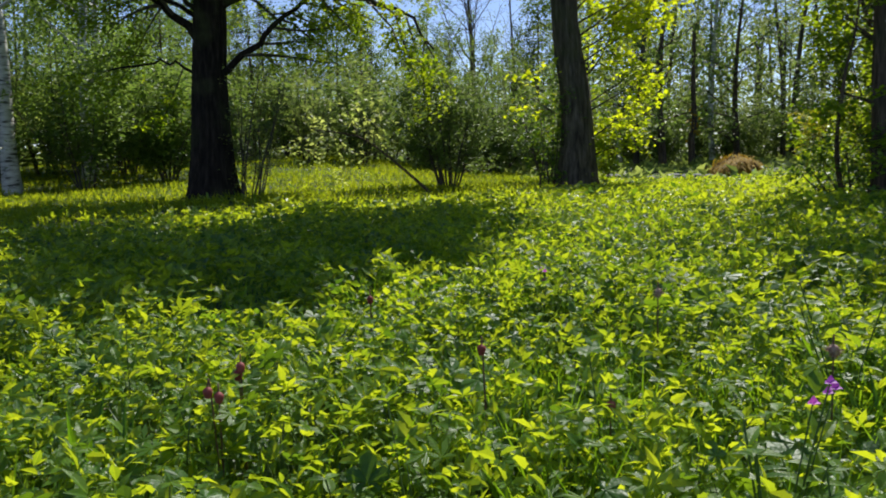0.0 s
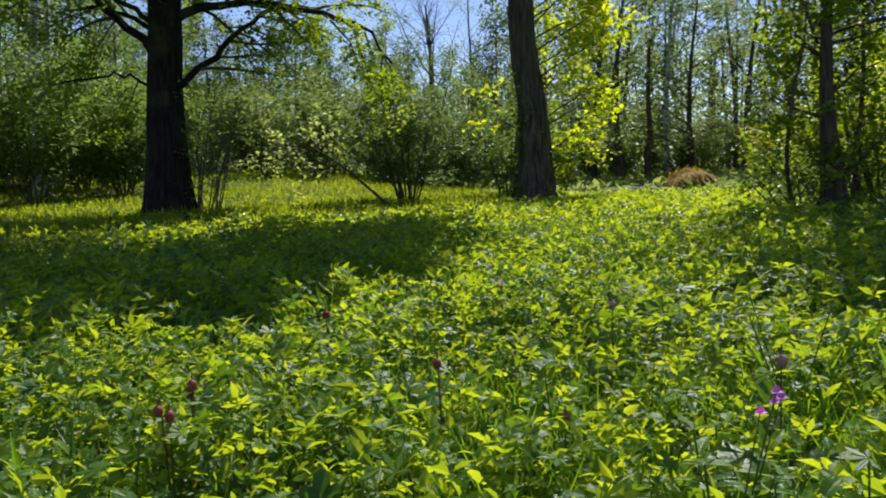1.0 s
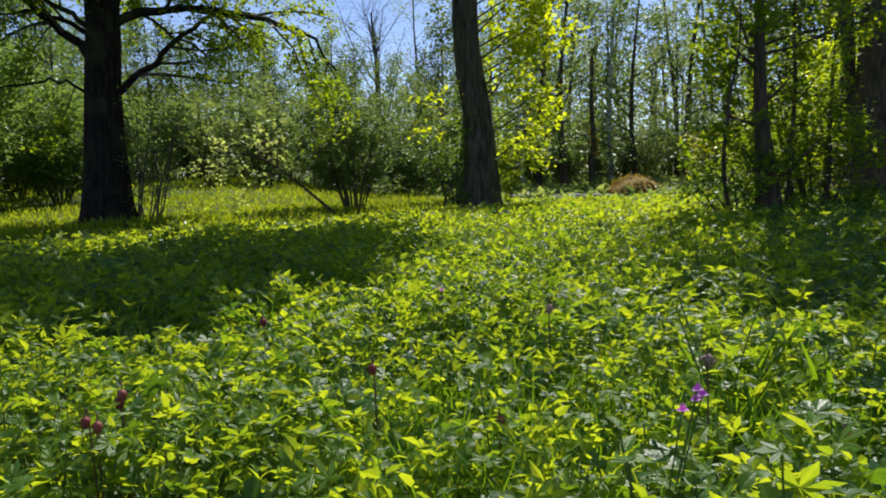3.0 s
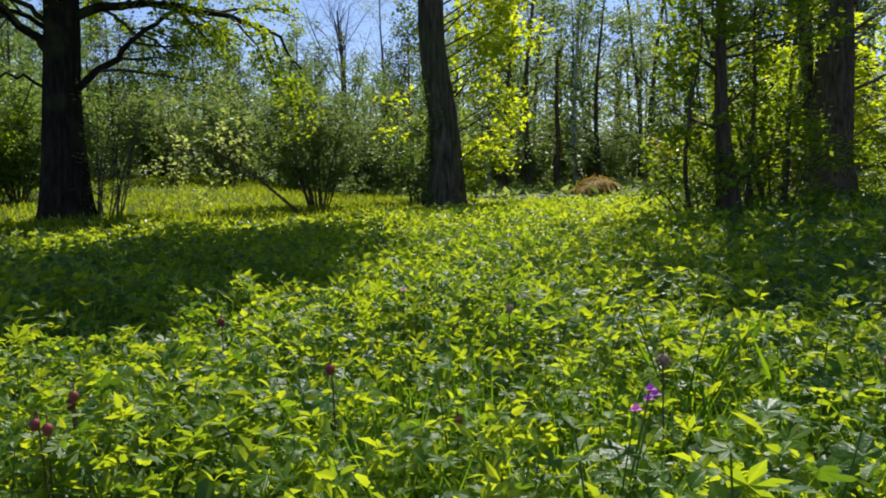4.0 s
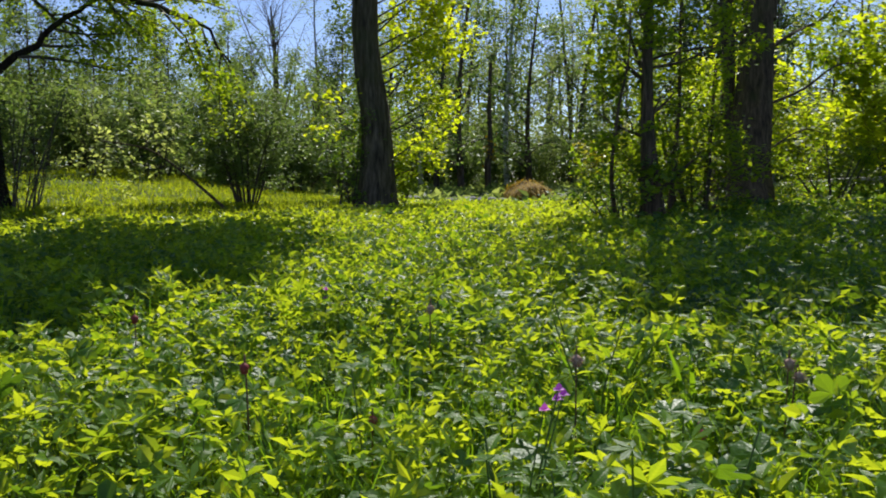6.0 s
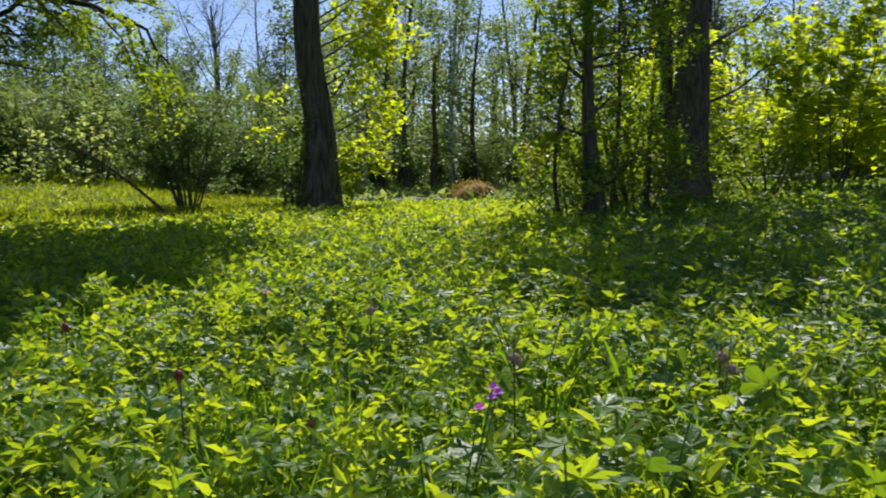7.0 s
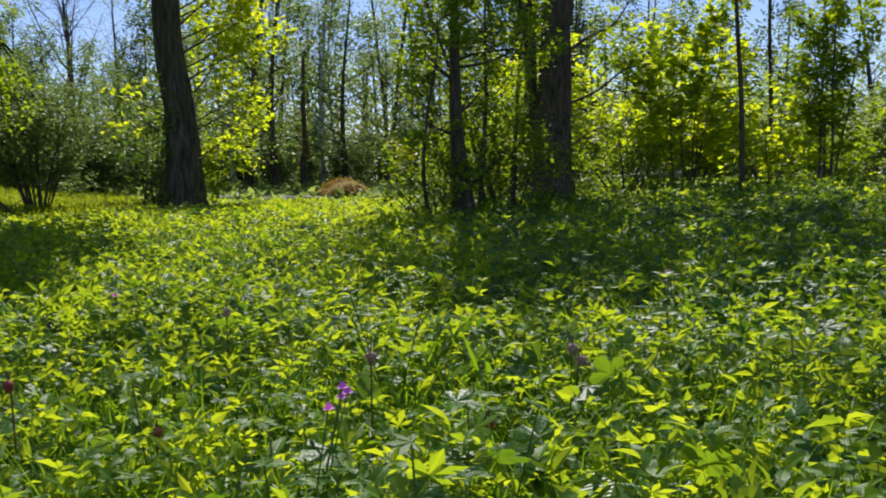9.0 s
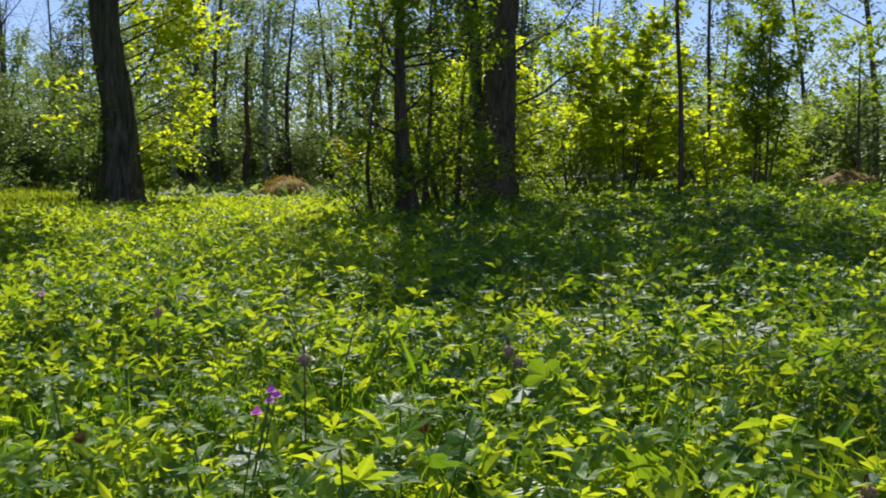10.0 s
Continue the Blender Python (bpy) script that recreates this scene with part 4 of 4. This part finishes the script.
def leaflets(rng, x, y, per, size, size_var, template, aspect, lift, tilt, low=0.35, top=1.0):
    """Compound leaves: per leaflets in a spray at the end of a stalk."""
    n = len(x)
    g, c = height(x, y), canopy(x, y)
    z = g + top * c * (1 - (1 - low) * rng.random(n) ** 1.3)
    yaw = rng.uniform(0, 2 * math.pi, n)
    nrm = unit(np.stack([rng.normal(0, tilt, n), rng.normal(0, tilt, n), np.ones(n)], -1))
    P, W, U, L = [], [], [], []
    for k in range(per):
        a = yaw + (k - (per - 1) / 2) * (1.25 if per <= 3 else 5.2 / per) + rng.normal(0, 0.15, n)
        w = np.stack([np.cos(a), np.sin(a), np.full(n, lift) + rng.normal(0, 0.25, n)], -1)
        w = w - nrm * (np.sum(w * nrm, 1) - w[:, 2] * 0.7)[:, None]
        s = size * np.exp(size_var * rng.normal(0, 1, n)).clip(0.45, 1.55)
        P.append(np.stack([x, y, z], -1) + w * 0.006)
        W.append(w)
        U.append(nrm + rng.normal(0, 0.25, (n, 3)))
        L.append(s)
    P, W, U, L = map(np.concatenate, (P, W, U, L))
    return scatter(template, P, W, U, L, L * aspect)


def stalks(rng, x, y, r):
    """Thin stalks from the ground up to the leaves."""
    n = len(x)
    g = height(x, y)
    c = canopy(x, y) * rng.uniform(0.6, 1.0, n)
    way = np.stack([rng.normal(0, 0.16, n), rng.normal(0, 0.16, n), np.ones(n)], -1)
    side = rng.normal(0, 1, (n, 3))
    return scatter(BLADE_FAR, np.stack([x, y, g], -1), way, side, c, np.full(n, r))


def blades(rng, x, y, hgt, width, lean, template):
    n = len(x)
    way = np.stack([rng.normal(0, lean, n), rng.normal(0, lean, n), np.ones(n)], -1)
    flat = np.stack([way[:, 0], way[:, 1], np.full(n, 0.1)], -1) + rng.normal(0, 0.3, (n, 3))
    L = hgt * rng.uniform(0.55, 1.25, n)
    return scatter(template, np.stack([x, y, height(x, y) - 0.01], -1), way, -flat, L, width * rng.uniform(0.6, 1.3, n))


def stuff(name, vf, material, label, category, tpl=None):
    tagged(new(name, mesh_from(name, *vf, material, False, tpl)), label, category, kind="stuff")


def clumps(x, y):
    """Thick and thin spots in the herbs, a hand to two hands wide."""
    c = np.sin(13 * x + 3 * np.sin(5 * y)) * np.cos(11 * y + 2.5 * np.sin(4.3 * x + 1)) + 0.6 * np.sin(23 * x - 17 * y + 2 * np.sin(7 * x))
    return np.clip(0.62 + 0.55 * c, 0.12, 1.0)


def hollow(x, y):
    """A thin spot in the herbs on the shady side, where the ground shows dark."""
    return 1 - 0.8 * np.exp(-((x - 1.48) ** 2 + (y - 1.66) ** 2) / 0.05)


def near_w(x, y):
    d = np.hypot(x - 0.08, y)
    b = np.degrees(np.arctan2(x, y))
    return np.where((b > -38) & (b < 68), 1.0, 0.25) * (d > 0.42) * (d < 3.0) * np.clip(1.9 / np.maximum(d, 0.8), 0.55, 1.0) * hollow(x, y)


def mid_w(x, y):
    d = np.hypot(x, y)
    return (d > 2.7) * (d < 7.5) * np.clip(4.0 / d, 0.4, 1) * np.where(np.abs(np.degrees(np.arctan2(x, y)) - 15) < 58, 1, 0.12)


def far_w(x, y):
    d = np.hypot(x, y)
    return (d > 7.0) * (d < 19) * (1 - 0.93 * meadow_edge(x, y)) * np.clip(8.0 / d, 0.45, 1) * (1 - 0.9 * np.exp(-((x - 5.0) ** 2 / 4 + (y - 16.2) ** 2 / 5))) * np.where(np.abs(np.degrees(np.arctan2(x, y)) - 15) < 60, 1, 0.1)


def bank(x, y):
    """1 on the bank under the trees, where a darker herb also stands in for shade, 0 in the open."""
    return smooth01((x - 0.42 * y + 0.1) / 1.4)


def build_herbs():
    rng = R(200)
    # near stand
    n1 = field(rng, 12000, -2.2, 3.0, -1.2, 3.0, lambda x, y: near_w(x, y) * clumps(x, y))
    n2 = field(rng, 2300, -2.2, 3.0, -1.2, 3.0, lambda x, y: near_w(x, y) * patchy(x, y, 3.0, 5.0) * 1.6)
    n3 = field(rng, 2600, -2.2, 3.0, -1.2, 3.0, lambda x, y: near_w(x, y) * patchy(x, y, 2.0, 2.0) * 1.5)
    stuff("herb_leaves", leaflets(rng, *n1, 3, 0.0245, 0.38, LEAF_TOOTH, 0.66, 0.40, 0.75, 0.3), M_HERB, "dense yellow-green toothed herb leaves in threes", "herbs", LEAF_TOOTH)
    n7 = field(rng, 3000, -2.2, 3.0, -1.2, 3.0, lambda x, y: near_w(x, y) * patchy(x, y, 4.0, 1.0) * 1.3)
    stuff("herb_leaves", leaflets(rng, *n7, 3, 0.034, 0.36, LEAF_FINE, 0.36, 0.6, 0.8, 0.4), M_HERB, "narrow light green pointed herb leaves", "herbs", LEAF_FINE)
    stuff("herb_stalks", stalks(rng, *n1, 0.0035), M_STEM, "thin green stalks under the herb leaves", "herbs")
    stuff("lobed_herb_leaves", leaflets(rng, *n2, 1, 0.034, 0.35, PALMATE, 1.0, 0.1, 0.7, 0.45), M_HERB_DARK, "dark green lobed leaves low among the herbs", "herbs", PALMATE)
    stuff("cut_herb_leaves", leaflets(rng, *n3, 1, 0.038, 0.3, ANEMONE, 1.0, 0.25, 0.6, 0.45), M_HERB, "deeply cut fresh green leaves", "herbs", ANEMONE)
    n4 = field(rng, 11500, -2.2, 3.0, -1.2, 3.0, lambda x, y: near_w(x, y) * (0.35 + patchy(x, y, 1.6, 4.0)))
    stuff("grass", blades(rng, *n4, 0.25, 0.0065, 0.32, BLADE), M_GRASS, "green grass blades between the herbs", "grass")
    n6 = field(rng, 3600, 0.1, 1.7, 0.7, 2.2, lambda x, y: (0.25 + patchy(x, y, 4.0, 2.0) ** 2) * hollow(x, y))
    stuff("tall_grass", blades(rng, *n6, 0.27, 0.006, 0.2, BLADE), M_GRASS, "upright bright grass blades in a loose tuft", "grass")
    n5 = field(rng, 700, -2.2, 3.0, -1.2, 3.0, near_w)
    stuff("leaf_litter", leaflets(rng, *n5, 1, 0.045, 0.3, LEAF_FINE, 0.5, 0, 0.7, 0.05, 0.35), M_DRY, "dry brown leaves low between the herbs", "leaves")
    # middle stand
    # bank() trades light leaves for dark ones, which puts shade into the colour
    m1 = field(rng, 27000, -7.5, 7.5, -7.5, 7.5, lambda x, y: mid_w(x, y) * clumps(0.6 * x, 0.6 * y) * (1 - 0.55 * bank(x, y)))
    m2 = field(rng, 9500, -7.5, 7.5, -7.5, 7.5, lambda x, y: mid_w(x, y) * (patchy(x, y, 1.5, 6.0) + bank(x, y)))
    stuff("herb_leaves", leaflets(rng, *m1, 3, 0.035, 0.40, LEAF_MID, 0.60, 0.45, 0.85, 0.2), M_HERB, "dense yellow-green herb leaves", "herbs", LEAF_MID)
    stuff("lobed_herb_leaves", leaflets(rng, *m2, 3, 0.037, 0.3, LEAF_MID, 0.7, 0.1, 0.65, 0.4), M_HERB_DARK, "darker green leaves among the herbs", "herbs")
    m3 = field(rng, 15000, -7.5, 7.5, -7.5, 7.5, mid_w)
    stuff("grass", blades(rng, *m3, 0.27, 0.007, 0.25, BLADE_FAR), M_GRASS, "green grass blades between the herbs", "grass")
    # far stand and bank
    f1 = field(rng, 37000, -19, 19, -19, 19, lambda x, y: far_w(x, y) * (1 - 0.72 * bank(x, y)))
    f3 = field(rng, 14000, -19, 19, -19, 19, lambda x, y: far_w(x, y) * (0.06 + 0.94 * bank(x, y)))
    stuff("bank_herbs", leaflets(rng, *f3, 3, 0.06, 0.35, LEAF_FAR, 0.55, 0.3, 0.6, 0.25), M_HERB_DARK, "herbs on the bank, in a darker green that stands in for tree shade", "herbs")
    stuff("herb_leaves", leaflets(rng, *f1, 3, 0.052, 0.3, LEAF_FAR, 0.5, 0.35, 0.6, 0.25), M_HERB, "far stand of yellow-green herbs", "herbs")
    f2 = field(rng, 17000, -19, 19, -19, 19, far_w)
    stuff("grass", blades(rng, *f2, 0.16, 0.010, 0.22, BLADE_FAR), M_GRASS, "tall grass in the clearing", "grass")
    # meadow
    w = lambda x, y: meadow_edge(x, y) * np.clip(13 / np.hypot(x, y), 0.25, 1) * (0.5 + 0.5 * patchy(x, y, 0.8, 1.0))
    g1 = field(rng, 46000, -17, 4, 7, 31, w)
    stuff("meadow_grass", blades(rng, *g1, 0.15, 0.017, 0.3, BLADE_FAR), M_MEADOW, "short sunlit meadow grass", "grass")
    g2 = field(rng, 12000, -17, 4, 7, 31, w)
    stuff("meadow_herbs", leaflets(rng, *g2, 3, 0.045, 0.3, LEAF_FAR, 0.5, 0.3, 0.5, 0.5), M_MEADOW, "low herbs in the meadow grass", "herbs")
    k1 = field(rng, 10000, -24, 40, 15, 44, lambda x, y: (np.hypot(x, y) > 16) * (1 - meadow_edge(x, y) * (y < 30)))
    stuff("undergrowth", leaflets(rng, *k1, 3, 0.24, 0.3, LEAF_FAR, 0.5, 0.3, 0.6, 0.2), M_WOOD_FAR, "undergrowth below the wood", "undergrowth")


build_herbs()


# ---- single plants ----
def one(template, pos, way, up, length, width):
    return scatter(template, np.array([pos], float), np.array([way], float), np.array([up], float), np.array([length]), np.array([width]))


def stem_to(parent, pts, r, material=None, name="stem"):
    line = curve_line(pts, 10)
    sub(name, mesh_from(name, *tube(line, np.linspace(r, r * 0.6, 11), 6), material or M_STEM, True), parent)
    return line


def bell(length, r, flare):
    """A small hanging bell, mouth down."""
    z = np.linspace(0, -length, 7)
    rr = r * np.array([0.15, 0.75, 1.0, 1.0, 0.92, 0.8, 0.55]) * np.linspace(1, flare, 7)
    return tube(np.stack([np.zeros(7), np.zeros(7), z], -1), rr, 9)


def petal_ball(rng, n, r, template, size, aspect):
    d = unit(rng.normal(0, 1, (n, 3)))
    return scatter(template, d * r * 0.2, d, rng.normal(0, 1, (n, 3)), np.full(n, size), np.full(n, size * aspect))


def water_avens(x, y, tops, seed, seedhead=False):
    """A nodding flower on a thin reddish stem; tops are offsets of its heads and their height."""
    rng = R(seed)
    label = "faded nodding flower with a fluffy seed head on a hairy stem" if seedhead else "dusky red nodding bell flower on a thin reddish stem"
    top = thing("nodding_flower", at_ground(x, y, 0.01), label, "flower", "nodding flowers")
    g = float(height(x, y)) - 0.01
    for dx, dy, z in tops:
        z = z - g
        stem_to(top, [(0, 0, 0), (dx * 0.4, dy * 0.4, z * 0.6), (dx * 0.8, dy * 0.8, z + 0.018), (dx, dy, z + 0.012)], 0.0022, M_STEM_RED)
        v, f = bell(0.022, 0.0095, 0.9)
        head = sub("flower_head", mesh_from("flower_head", v + np.array([dx, dy, z + 0.012]), f, M_SEED if seedhead else M_AVENS, True), top)
        sv, sf = scatter(LEAF_FINE, np.tile([dx, dy, z + 0.012], (5, 1)), np.array([(math.cos(a) * 0.55, math.sin(a) * 0.55, -1) for a in np.arange(5) * 1.2566]),
                         np.array([(math.cos(a), math.sin(a), 0.5) for a in np.arange(5) * 1.2566]), np.full(5, 0.024), np.full(5, 0.009))
        sub("calyx", mesh_from("calyx", sv, sf, M_AVENS), head)
        if seedhead:
            bv, bf = petal_ball(rng, 60, 0.012, LEAF_FAR, 0.016, 0.08)
            sub("fluff", mesh_from("fluff", bv + np.array([dx, dy, z]), bf, M_SEED), head)
    for a in rng.uniform(0, 6.28, 3):
        v, f = one(PALMATE, (0.05 * math.cos(a), 0.05 * math.sin(a), 0.16), (math.cos(a), math.sin(a), 0.2), (0, 0, 1), 0.045, 0.045)
        sub("leaf", mesh_from("leaf", v, f, M_HERB_DARK, False, PALMATE), top)


def vetchling(x, y, hgt, seed, flowers, label, shoots=3):
    """A leafy stem with paired pointed leaflets and, on some, pea flowers."""
    rng = R(seed)
    top = thing("leafy_plant", at_ground(x, y, 0.01), label, "plant", "leafy plants")
    for s in range(shoots):
        a = rng.uniform(0, 6.28)
        lean = rng.uniform(0.05, 0.3)
        hh = hgt * rng.uniform(0.75, 1.0) if s else hgt
        tip = np.array([math.cos(a) * lean * hh, math.sin(a) * lean * hh, hh])
        line = stem_to(top, [(0, 0, 0), tuple(tip * np.array([0.3, 0.3, 0.5])), tuple(tip)], 0.0026)
        for k, i in enumerate((4, 6, 8, 9, 10)):
            for sgn in (-1, 1):
                b = a + k * 1.1 + sgn * 1.2 + rng.normal(0, 0.2)
                L = (0.048 if k < 4 else 0.034) * rng.uniform(0.8, 1.15)
                v, f = one(LEAF_RICH, line[i], (math.cos(b), math.sin(b), rng.uniform(0.1, 0.7)), (rng.normal(0, 0.2), rng.normal(0, 0.2), 1), L, L * 0.42)
                sub("leaf", mesh_from("leaf", v, f, M_HERB, False, LEAF_RICH), top)
    g = float(height(x, y)) - 0.01
    for dx, dy, z, m in flowers:
        z = z - g
        stem_to(top, [(0, 0, 0), (dx * 0.5, dy * 0.5, z * 0.6), (dx, dy, z - 0.01)], 0.0018, None, "flower_stalk")
        head = sub("flower", mesh_from("flower", *one(LEAF_FINE, (dx, dy, z - 0.012), (0.2, -0.1, 1), (0.1, -1, 0.2), 0.013, 0.012), m), top, "pea flower")
        for b in (-0.9, 0.9, 2.4):
            sub("petal", mesh_from("petal", *one(LEAF_FINE, (dx, dy, z - 0.008), (math.sin(b), -0.6, 0.2), (0, -0.4, 1), 0.010, 0.008), m), head)


vetchling(0.43, 1.06, 0.37, 301, [(0.04, -0.03, 0.45, M_PINK), (0.057, -0.04, 0.479, M_VIOLET), (0.066, -0.035, 0.470, M_VIOLET), (0.059, -0.03, 0.463, M_VIOLET)], "yellow-green leafy plant with pink and violet pea flowers", 4)
vetchling(0.32, 2.66, 0.33, 302, [(0.0, 0.02, 0.435, M_PINK), (0.012, 0.01, 0.43, M_PINK), (0.01, 0.02, 0.40, M_VIOLET)], "leafy plant with small pink flowers", 3)
vetchling(0.50, 1.24, 0.31, 303, [], "bright leafy shoot of paired pointed leaves", 3)
vetchling(0.86, 1.74, 0.46, 304, [], "tall pale green shoot with paired pointed leaves", 3)
vetchling(1.12, 1.62, 0.37, 305, [], "leafy green shoot with paired pointed leaves", 3)
vetchling(0.98, 1.22, 0.30, 306, [], "leafy green shoot with paired pointed leaves", 3)
vetchling(-0.15, 1.25, 0.27, 307, [], "leafy green shoot with paired pointed leaves", 2)
water_avens(0.30, 1.49, [(0.0, -0.02, 0.315)], 310)
water_avens(0.76, 1.16, [(0.01, -0.02, 0.30), (0.05, 0.03, 0.33)], 311)
water_avens(-0.43, 1.51, [(-0.015, -0.02, 0.36), (0.005, -0.02, 0.35)], 312)
water_avens(-0.41, 1.61, [(0.0, -0.01, 0.38), (-0.006, -0.01, 0.365)], 313)
water_avens(0.08, 1.62, [(-0.01, -0.02, 0.40)], 314)
water_avens(0.69, 1.44, [(-0.01, -0.03, 0.42)], 315, True)
water_avens(1.10, 1.37, [(-0.01, -0.03, 0.405), (0.02, -0.02, 0.375)], 316, True)
water_avens(1.75, 1.80, [(-0.02, -0.02, 0.48)], 317, True)
water_avens(1.18, 0.66, [(-0.01, -0.04, 0.33)], 318, True)
water_avens(0.55, 2.1, [(0.0, -0.02, 0.43)], 319, True)
water_avens(0.40, 1.02, [(0.0, -0.02, 0.27)], 320, True)
water_avens(-0.2, 2.2, [(0.0, -0.02, 0.42)], 321)


def dandelion(x, y, z):
    top = thing("yellow_flower", at_ground(x, y, 0.01), "small open yellow flower on a bare stem", "flower")
    hh = z - float(height(x, y)) + 0.01
    stem_to(top, [(0, 0, 0), (0.01, 0, hh * 0.6), (0, 0, hh)], 0.003)
    n = 40
    a = np.arange(n) * 2.4
    r = np.sqrt(np.arange(n) / n)
    way = np.stack([np.cos(a) * r, np.sin(a) * r, 1.05 - r], -1)
    sub("petals", mesh_from("petals", *scatter(LEAF_FAR, np.tile([0, 0, hh], (n, 1)), way, np.tile([0, 0, 1.0], (n, 1)) + 0.1, np.full(n, 0.02), np.full(n, 0.006)), M_DANDELION), top)


dandelion(3.17, 2.88, 0.43)


def broad_leaf_plant(x, y, hgt, n, seed):
    """Broad upright parallel-sided leaves from one foot."""
    rng = R(seed)
    top = thing("broad_blade_plant", at_ground(x, y, 0.01), "tuft of broad upright pointed green blades", "plant", "broad blades")
    for k in range(n):
        a = rng.uniform(0, 6.28)
        v, f = one(ribbon([(0, 0), (0.15, 0.25), (0.45, 0.5), (0.75, 0.4), (1, 0)], 0.012, -0.2), (0.01 * math.cos(a), 0.01 * math.sin(a), 0), (0.22 * math.cos(a), 0.22 * math.sin(a), 1), (-math.cos(a), -math.sin(a), 0.35), hgt * rng.uniform(0.8, 1.1), 0.017)
        sub("blade", mesh_from("blade", v, f, M_GRASS), top)


for k, (x, y, hh, n) in enumerate(((-0.14, 1.52, 0.37, 3), (-0.75, 1.62, 0.36, 5), (-0.62, 1.5, 0.34, 4), (0.95, 1.9, 0.36, 4), (1.15, 1.75, 0.36, 6), (0.85, 1.5, 0.34, 4), (1.3, 1.2, 0.30, 4), (2.9, 2.9, 0.42, 5))):
    broad_leaf_plant(x, y, hh, n, 330 + k)


def pinnate_plant(x, y, hgt, seed):
    """An upright stem with opposite narrow leaflets that shorten towards the tip."""
    rng = R(seed)
    top = thing("pinnate_plant", at_ground(x, y, 0.01), "upright plant with narrow leaflets in opposite pairs", "plant", "pinnate plants")
    line = stem_to(top, [(0, 0, 0), (0.02, 0, hgt * 0.5), (0.05, -0.02, hgt)], 0.0028)
    a = rng.uniform(0, 6.28)
    for k, i in enumerate(range(3, 11)):
        for sgn in (-1, 1):
            b = a + sgn * 1.45
            L = 0.062 * (1 - 0.08 * k)
            v, f = one(LEAF_RICH, line[i], (math.cos(b), math.sin(b), 0.35), (rng.normal(0, 0.2), rng.normal(0, 0.2), 1), L, L * 0.26)
            sub("leaflet", mesh_from("leaflet", v, f, M_HERB, False, LEAF_RICH), top)


for k, (x, y, hh) in enumerate(((2.9, 2.9, 0.46), (2.5, 2.1, 0.40), (2.2, 2.7, 0.42), (3.6, 3.0, 0.5), (1.9, 1.4, 0.36))):
    pinnate_plant(x, y, hh, 360 + k)


def herb_prototypes():
    """Single herb plants that stand out of the dense growth, built once and then set out."""
    protos = []
    for s, (leaf_m, tpl, size, asp, per, lift, label) in enumerate((
            (M_HERB, LEAF_RICH, 0.033, 0.46, 3, 0.15, "fresh green herb with pointed leaves in threes"),
            (M_HERB, LEAF_RICH, 0.032, 0.50, 5, 0.35, "yellow-green herb with a spray of pointed leaves"),
            (M_HERB_DARK, PALMATE, 0.029, 1.0, 1, 0.05, "dark green herb with one lobed leaf"),
            (M_HERB, ANEMONE, 0.032, 1.0, 1, 0.1, "fresh green herb with a deeply cut leaf"),
            (M_HERB, LEAF_RICH, 0.040, 0.42, 4, 0.6, "light green shoot with upright pointed leaves"))):
        rng = R(400 + s)
        top = thing("herb_plant", (0, 0, 0), label, "plant", "herb plants")
        tip = (rng.normal(0, 0.02), rng.normal(0, 0.02), 0.33)
        stem_to(top, [(0, 0, 0), (tip[0] * 0.3, tip[1] * 0.3, 0.18), tip], 0.002)
        for k in range(per):
            a = k * (1.25 if per == 3 else 6.28 / per) + rng.normal(0, 0.15)
            v, f = one(tpl, tip, (math.cos(a), math.sin(a), lift), (rng.normal(0, 0.15), rng.normal(0, 0.15), 1), size * rng.uniform(0.9, 1.1), size * asp)
            sub("leaf", mesh_from("leaf", v, f, leaf_m, False, tpl), top)
        if per >= 3:
            a = rng.uniform(0, 6.28)
            v, f = one(tpl, (tip[0] * 0.3, tip[1] * 0.3, 0.2), (math.cos(a), math.sin(a), 0.2), (0, 0, 1), size, size * asp)
            sub("leaf", mesh_from("leaf", v, f, leaf_m, False, tpl), top)
        protos.append(top)
    rng = R(410)
    x, y = field(rng, 280, -1.4, 2.6, 0.75, 3.2, lambda x, y: (np.hypot(x, y) > 0.95) * (np.degrees(np.arctan2(x, y)) < 66) * hollow(x, y))
    for i in range(len(x)):
        p = protos[i % 5]
        m = turned(x[i], y[i], rng.uniform(0, 6.28), float(canopy(x[i], y[i])) / 0.33 * rng.uniform(0.92, 1.2), 0.005)
        m = m @ Matrix.Rotation(rng.normal(0, 0.12), 4, "X")
        if i < 5:
            p.matrix_basis = m
        else:
            copy_thing(p, Matrix.Identity(4)).matrix_basis = m


herb_prototypes()
